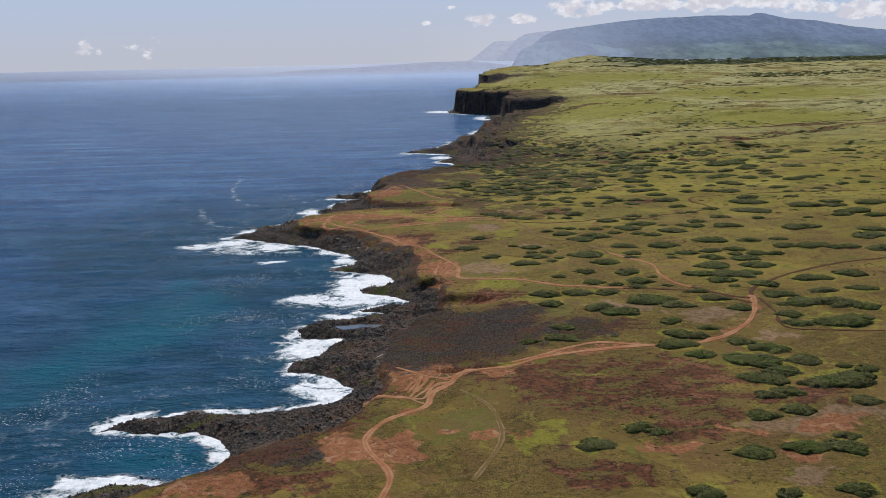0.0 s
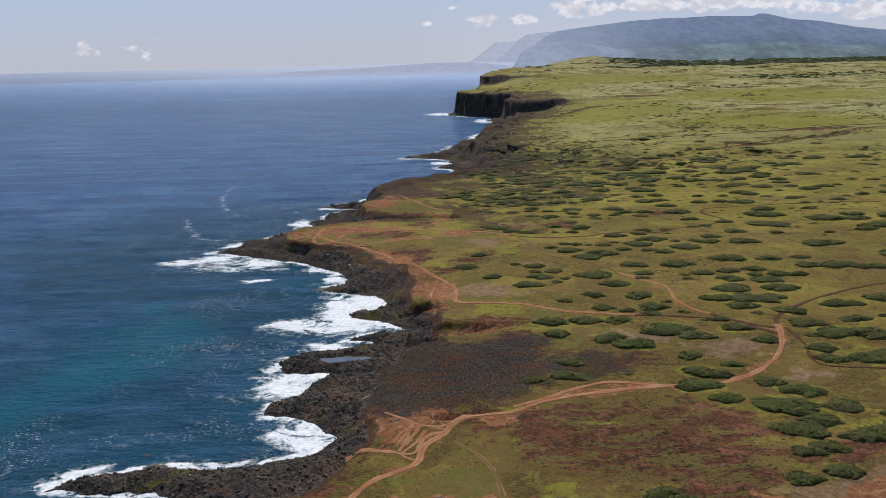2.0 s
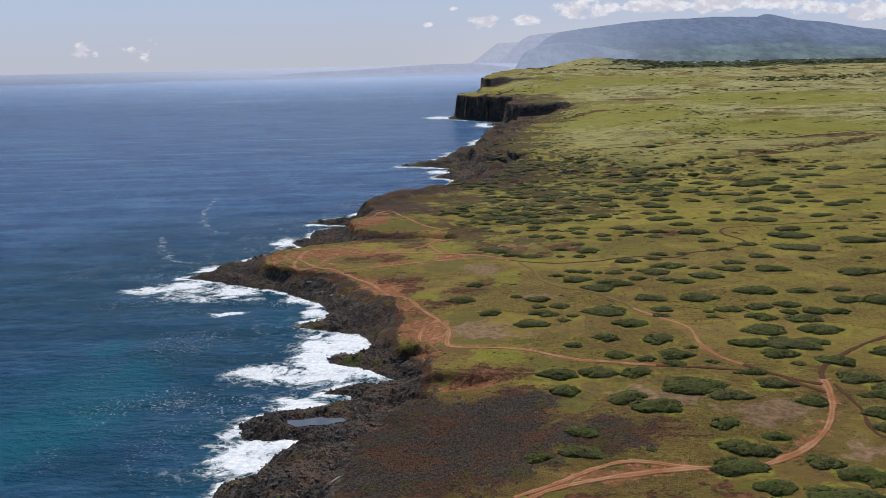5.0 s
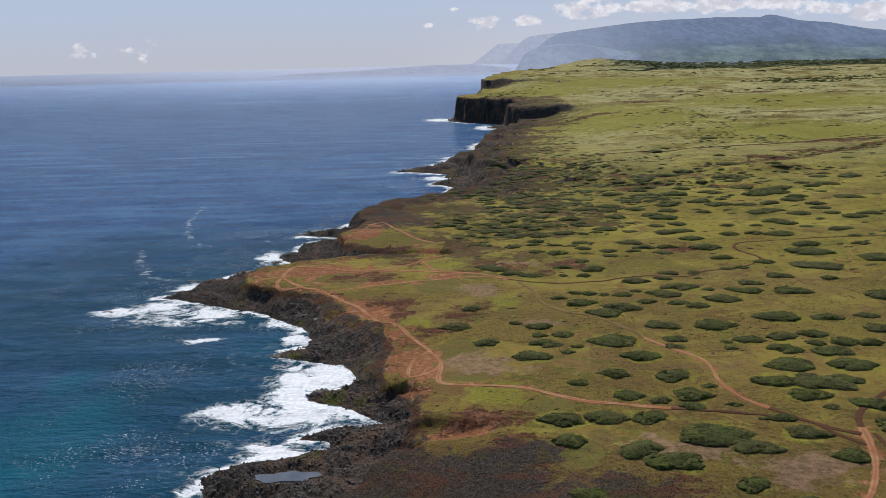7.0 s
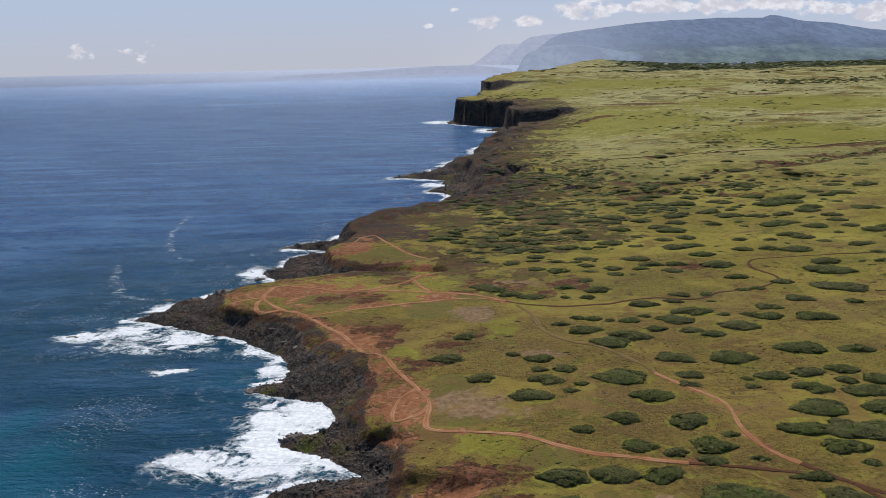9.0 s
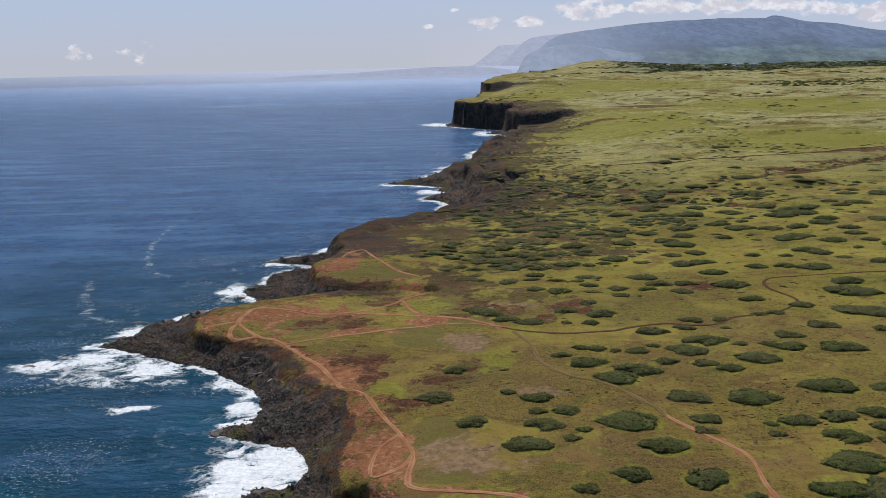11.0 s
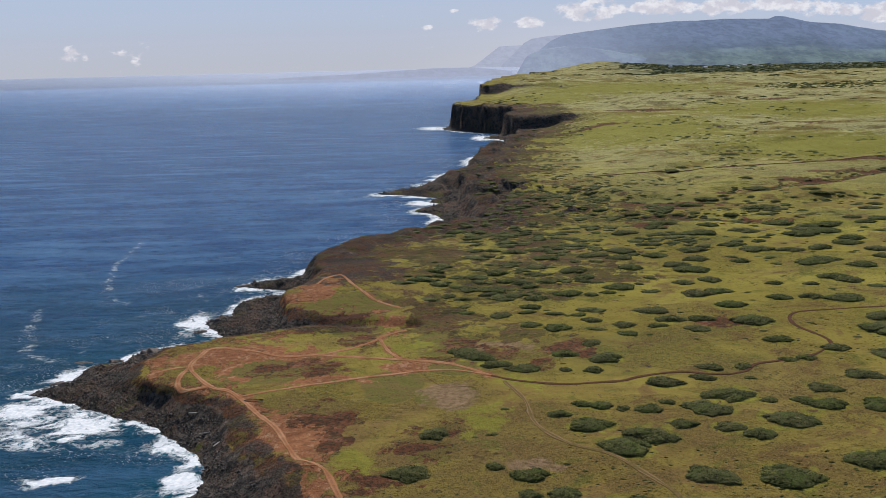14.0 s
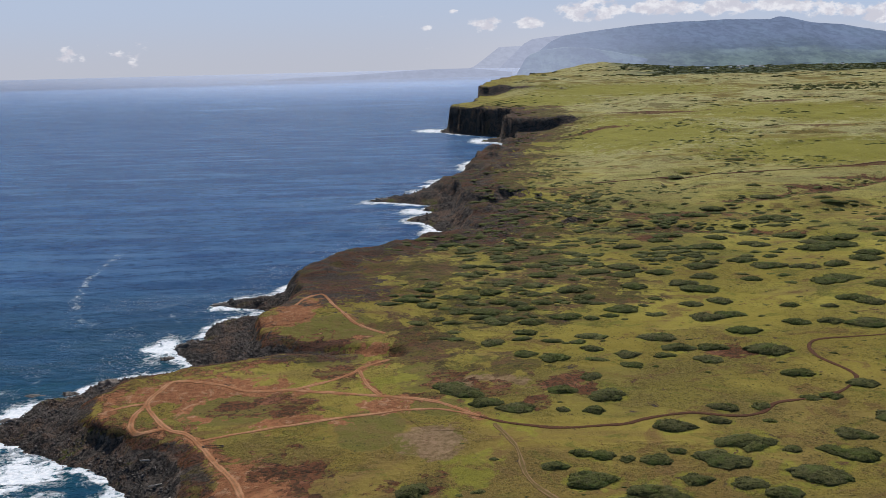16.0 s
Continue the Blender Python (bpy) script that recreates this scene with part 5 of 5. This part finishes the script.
# ---- houses by the foot of the mountain ----
def house(x, y, w, turn, i):
    z = float(ground_z([x], [y])[0])
    base = new("house")
    base.matrix_basis = pose(x, y, z, 0, 0, turn)
    h, d = 4.5, w * 0.6
    bm = bmesh.new()
    bmesh.ops.create_cube(bm, size=1, matrix=Matrix.LocRotScale((0, 0, h / 2 - 3), None, (w, d, h + 6)))
    bmesh.ops.bevel(bm, geom=bm.edges[:], offset=0.1, segments=1)
    wall = bpy.data.meshes.new("wall")
    bm.to_mesh(wall)
    bm.free()
    wall.materials.append(WALL)
    e, k = w / 2 + 0.6, d / 2 + 0.6
    roof = bpy.data.meshes.new("roof")
    roof.from_pydata([(-e, -k, h), (e, -k, h), (e, k, h), (-e, k, h), (-e, 0, h + 2.6), (e, 0, h + 2.6)], [],
                     [(0, 1, 5, 4), (2, 3, 4, 5), (0, 4, 3), (1, 2, 5), (3, 2, 1, 0)])
    roof.materials.append(ROOF)
    for n, mesh in (("wall", wall), ("roof", roof)):
        new(n, mesh).parent = base
    return tagged(base, "small white house with a pale roof among trees", "house", "houses of the far village")


for i, (x, y) in enumerate(HOUSES):
    house(x, y, 15 + 6 * (i % 3), 25 * i % 70, i)


# ---- sky backdrop: pale sea haze and cumulus behind the mountain ----
def mat_haze_sky():
    k = Mat("hazy_sky", 1.0, 0.0)
    up, side = k.attr("up"), k.attr("side")
    c = k.mix(k.ramp(up, 0.0, 1.0), k.mix(k.ramp(side, 0.0, 0.4), (0.50, 0.52, 0.58), (0.56, 0.57, 0.62)), (0.46, 0.54, 0.67))
    c = k.mix(k.math("MULTIPLY", k.ramp(side, 0.5, 1.0), k.ramp(up, 0.2, 1.0, 0.0, 0.6)), c, (0.42, 0.55, 0.74))
    puff = k.noise(0.0085, 8, 0.62, (1.0, 1.0, 1.7))
    cl = k.ramp(k.math("ADD", k.attr("cloud"), k.math("MULTIPLY", k.math("SUBTRACT", puff, 0.5), 3.2)), 0.48, 0.95, 0.0, 0.9)
    shade = k.ramp(k.noise(0.012, 6, 0.6, (1.0, 1.0, 1.5)), 0.4, 0.62)
    c = k.mix(cl, c, k.mix(shade, (0.62, 0.61, 0.66), (0.84, 0.83, 0.84)))
    k.color((0, 0, 0))
    k.put(k.b.inputs["Emission Color"], c)
    k.b.inputs["Emission Strength"].default_value = 1.0
    return k.m


def sky_backdrop():
    xs, zs = np.linspace(-3600, 3600, 240), np.linspace(20, 760, 60)
    x, z = np.meshgrid(xs, zs)
    mesh = bpy.data.meshes.new("backdrop_sky")
    m = len(xs)
    v = np.stack([x, np.full(x.shape, 4930.0), z], 2).reshape(-1, 3)
    f = [(i * m + j, (i + 1) * m + j, (i + 1) * m + j + 1, i * m + j + 1) for i in range(len(zs) - 1) for j in range(m - 1)]
    mesh.from_pydata(v.tolist(), [], f)
    puffs = [(900, 430, 230, 60), (1230, 440, 160, 50), (1600, 430, 330, 44), (1960, 425, 260, 40), (2300, 400, 200, 50), (2620, 380, 260, 70),
             (280, 375, 130, 36), (560, 370, 110, 34), (-30, 355, 40, 18), (115, 445, 30, 14), (-2080, 250, 110, 60), (-1720, 235, 150, 60)]
    dim = np.array([1, 1, 1, 1, 1, 1, 0.95, 0.9, 0.8, 0.9, 0.52, 0.5])
    cloud = np.zeros(x.shape)
    for row, d in zip(puffs, dim):
        cloud = np.maximum(cloud, d * blobs(x, z, [row], 0.7))
    for key, val in (("cloud", cloud), ("up", np.clip((z - 128) / 420, 0, 1)), ("side", np.clip((x + 400) / 3000, 0, 1))):
        mesh.attributes.new(key, "FLOAT", "POINT").data.foreach_set("value", val.ravel().astype(np.float32))
    mesh.materials.append(mat_haze_sky())
    return tagged(new("backdrop_sky", mesh), "pale hazy sky with white cumulus clouds", "sky", kind="structure")


sky_backdrop()


# ---- small things on the shore ----
def log(x, y, length, turn):
    v, f = BALL2
    r = np.random.RandomState(int(x * 7 + y))
    w = v * (length / 2, 0.28, 0.25) * (1 + 0.15 * r.uniform(-1, 1, (len(v), 1)))
    ob = new("driftwood_log", joined("driftwood_log", [(w, f)], DRIFT))
    ob.matrix_basis = pose(x, y, float(ground_z(x, y)) + 0.5, 0, 4, turn)
    return tagged(ob, "bleached driftwood log lying on black stones", "log", "driftwood on the shore")


for x, y, length, turn in [(-25, 306, 5, 60), (-60, 521, 6, 30), (-52, 508, 5, 75), (-68, 533, 4, 10)]:
    log(x, y, length, turn)


def stone_ring(x, y, rx, ry):
    """A low loose wall of lava stones round a small yard."""
    base = new("stone_enclosure")
    base.location = (x, y, 0)
    for i in range(34):
        a = 2 * math.pi * i / 34
        v, f = rock_mesh(600 + i % 5, BALL1, 0.8)
        px, py = math.cos(a) * rx, math.sin(a) * ry
        stone = new("stone", joined("stone", [(v * 0.27, f)], ROCK))
        stone.parent = base
        stone.location = (px, py, float(ground_z(x + px, y + py)) + 0.25)
    return tagged(base, "low ring of dark lava stones on grass", "stone wall")


stone_ring(-44, 533, 3.6, 0.9)
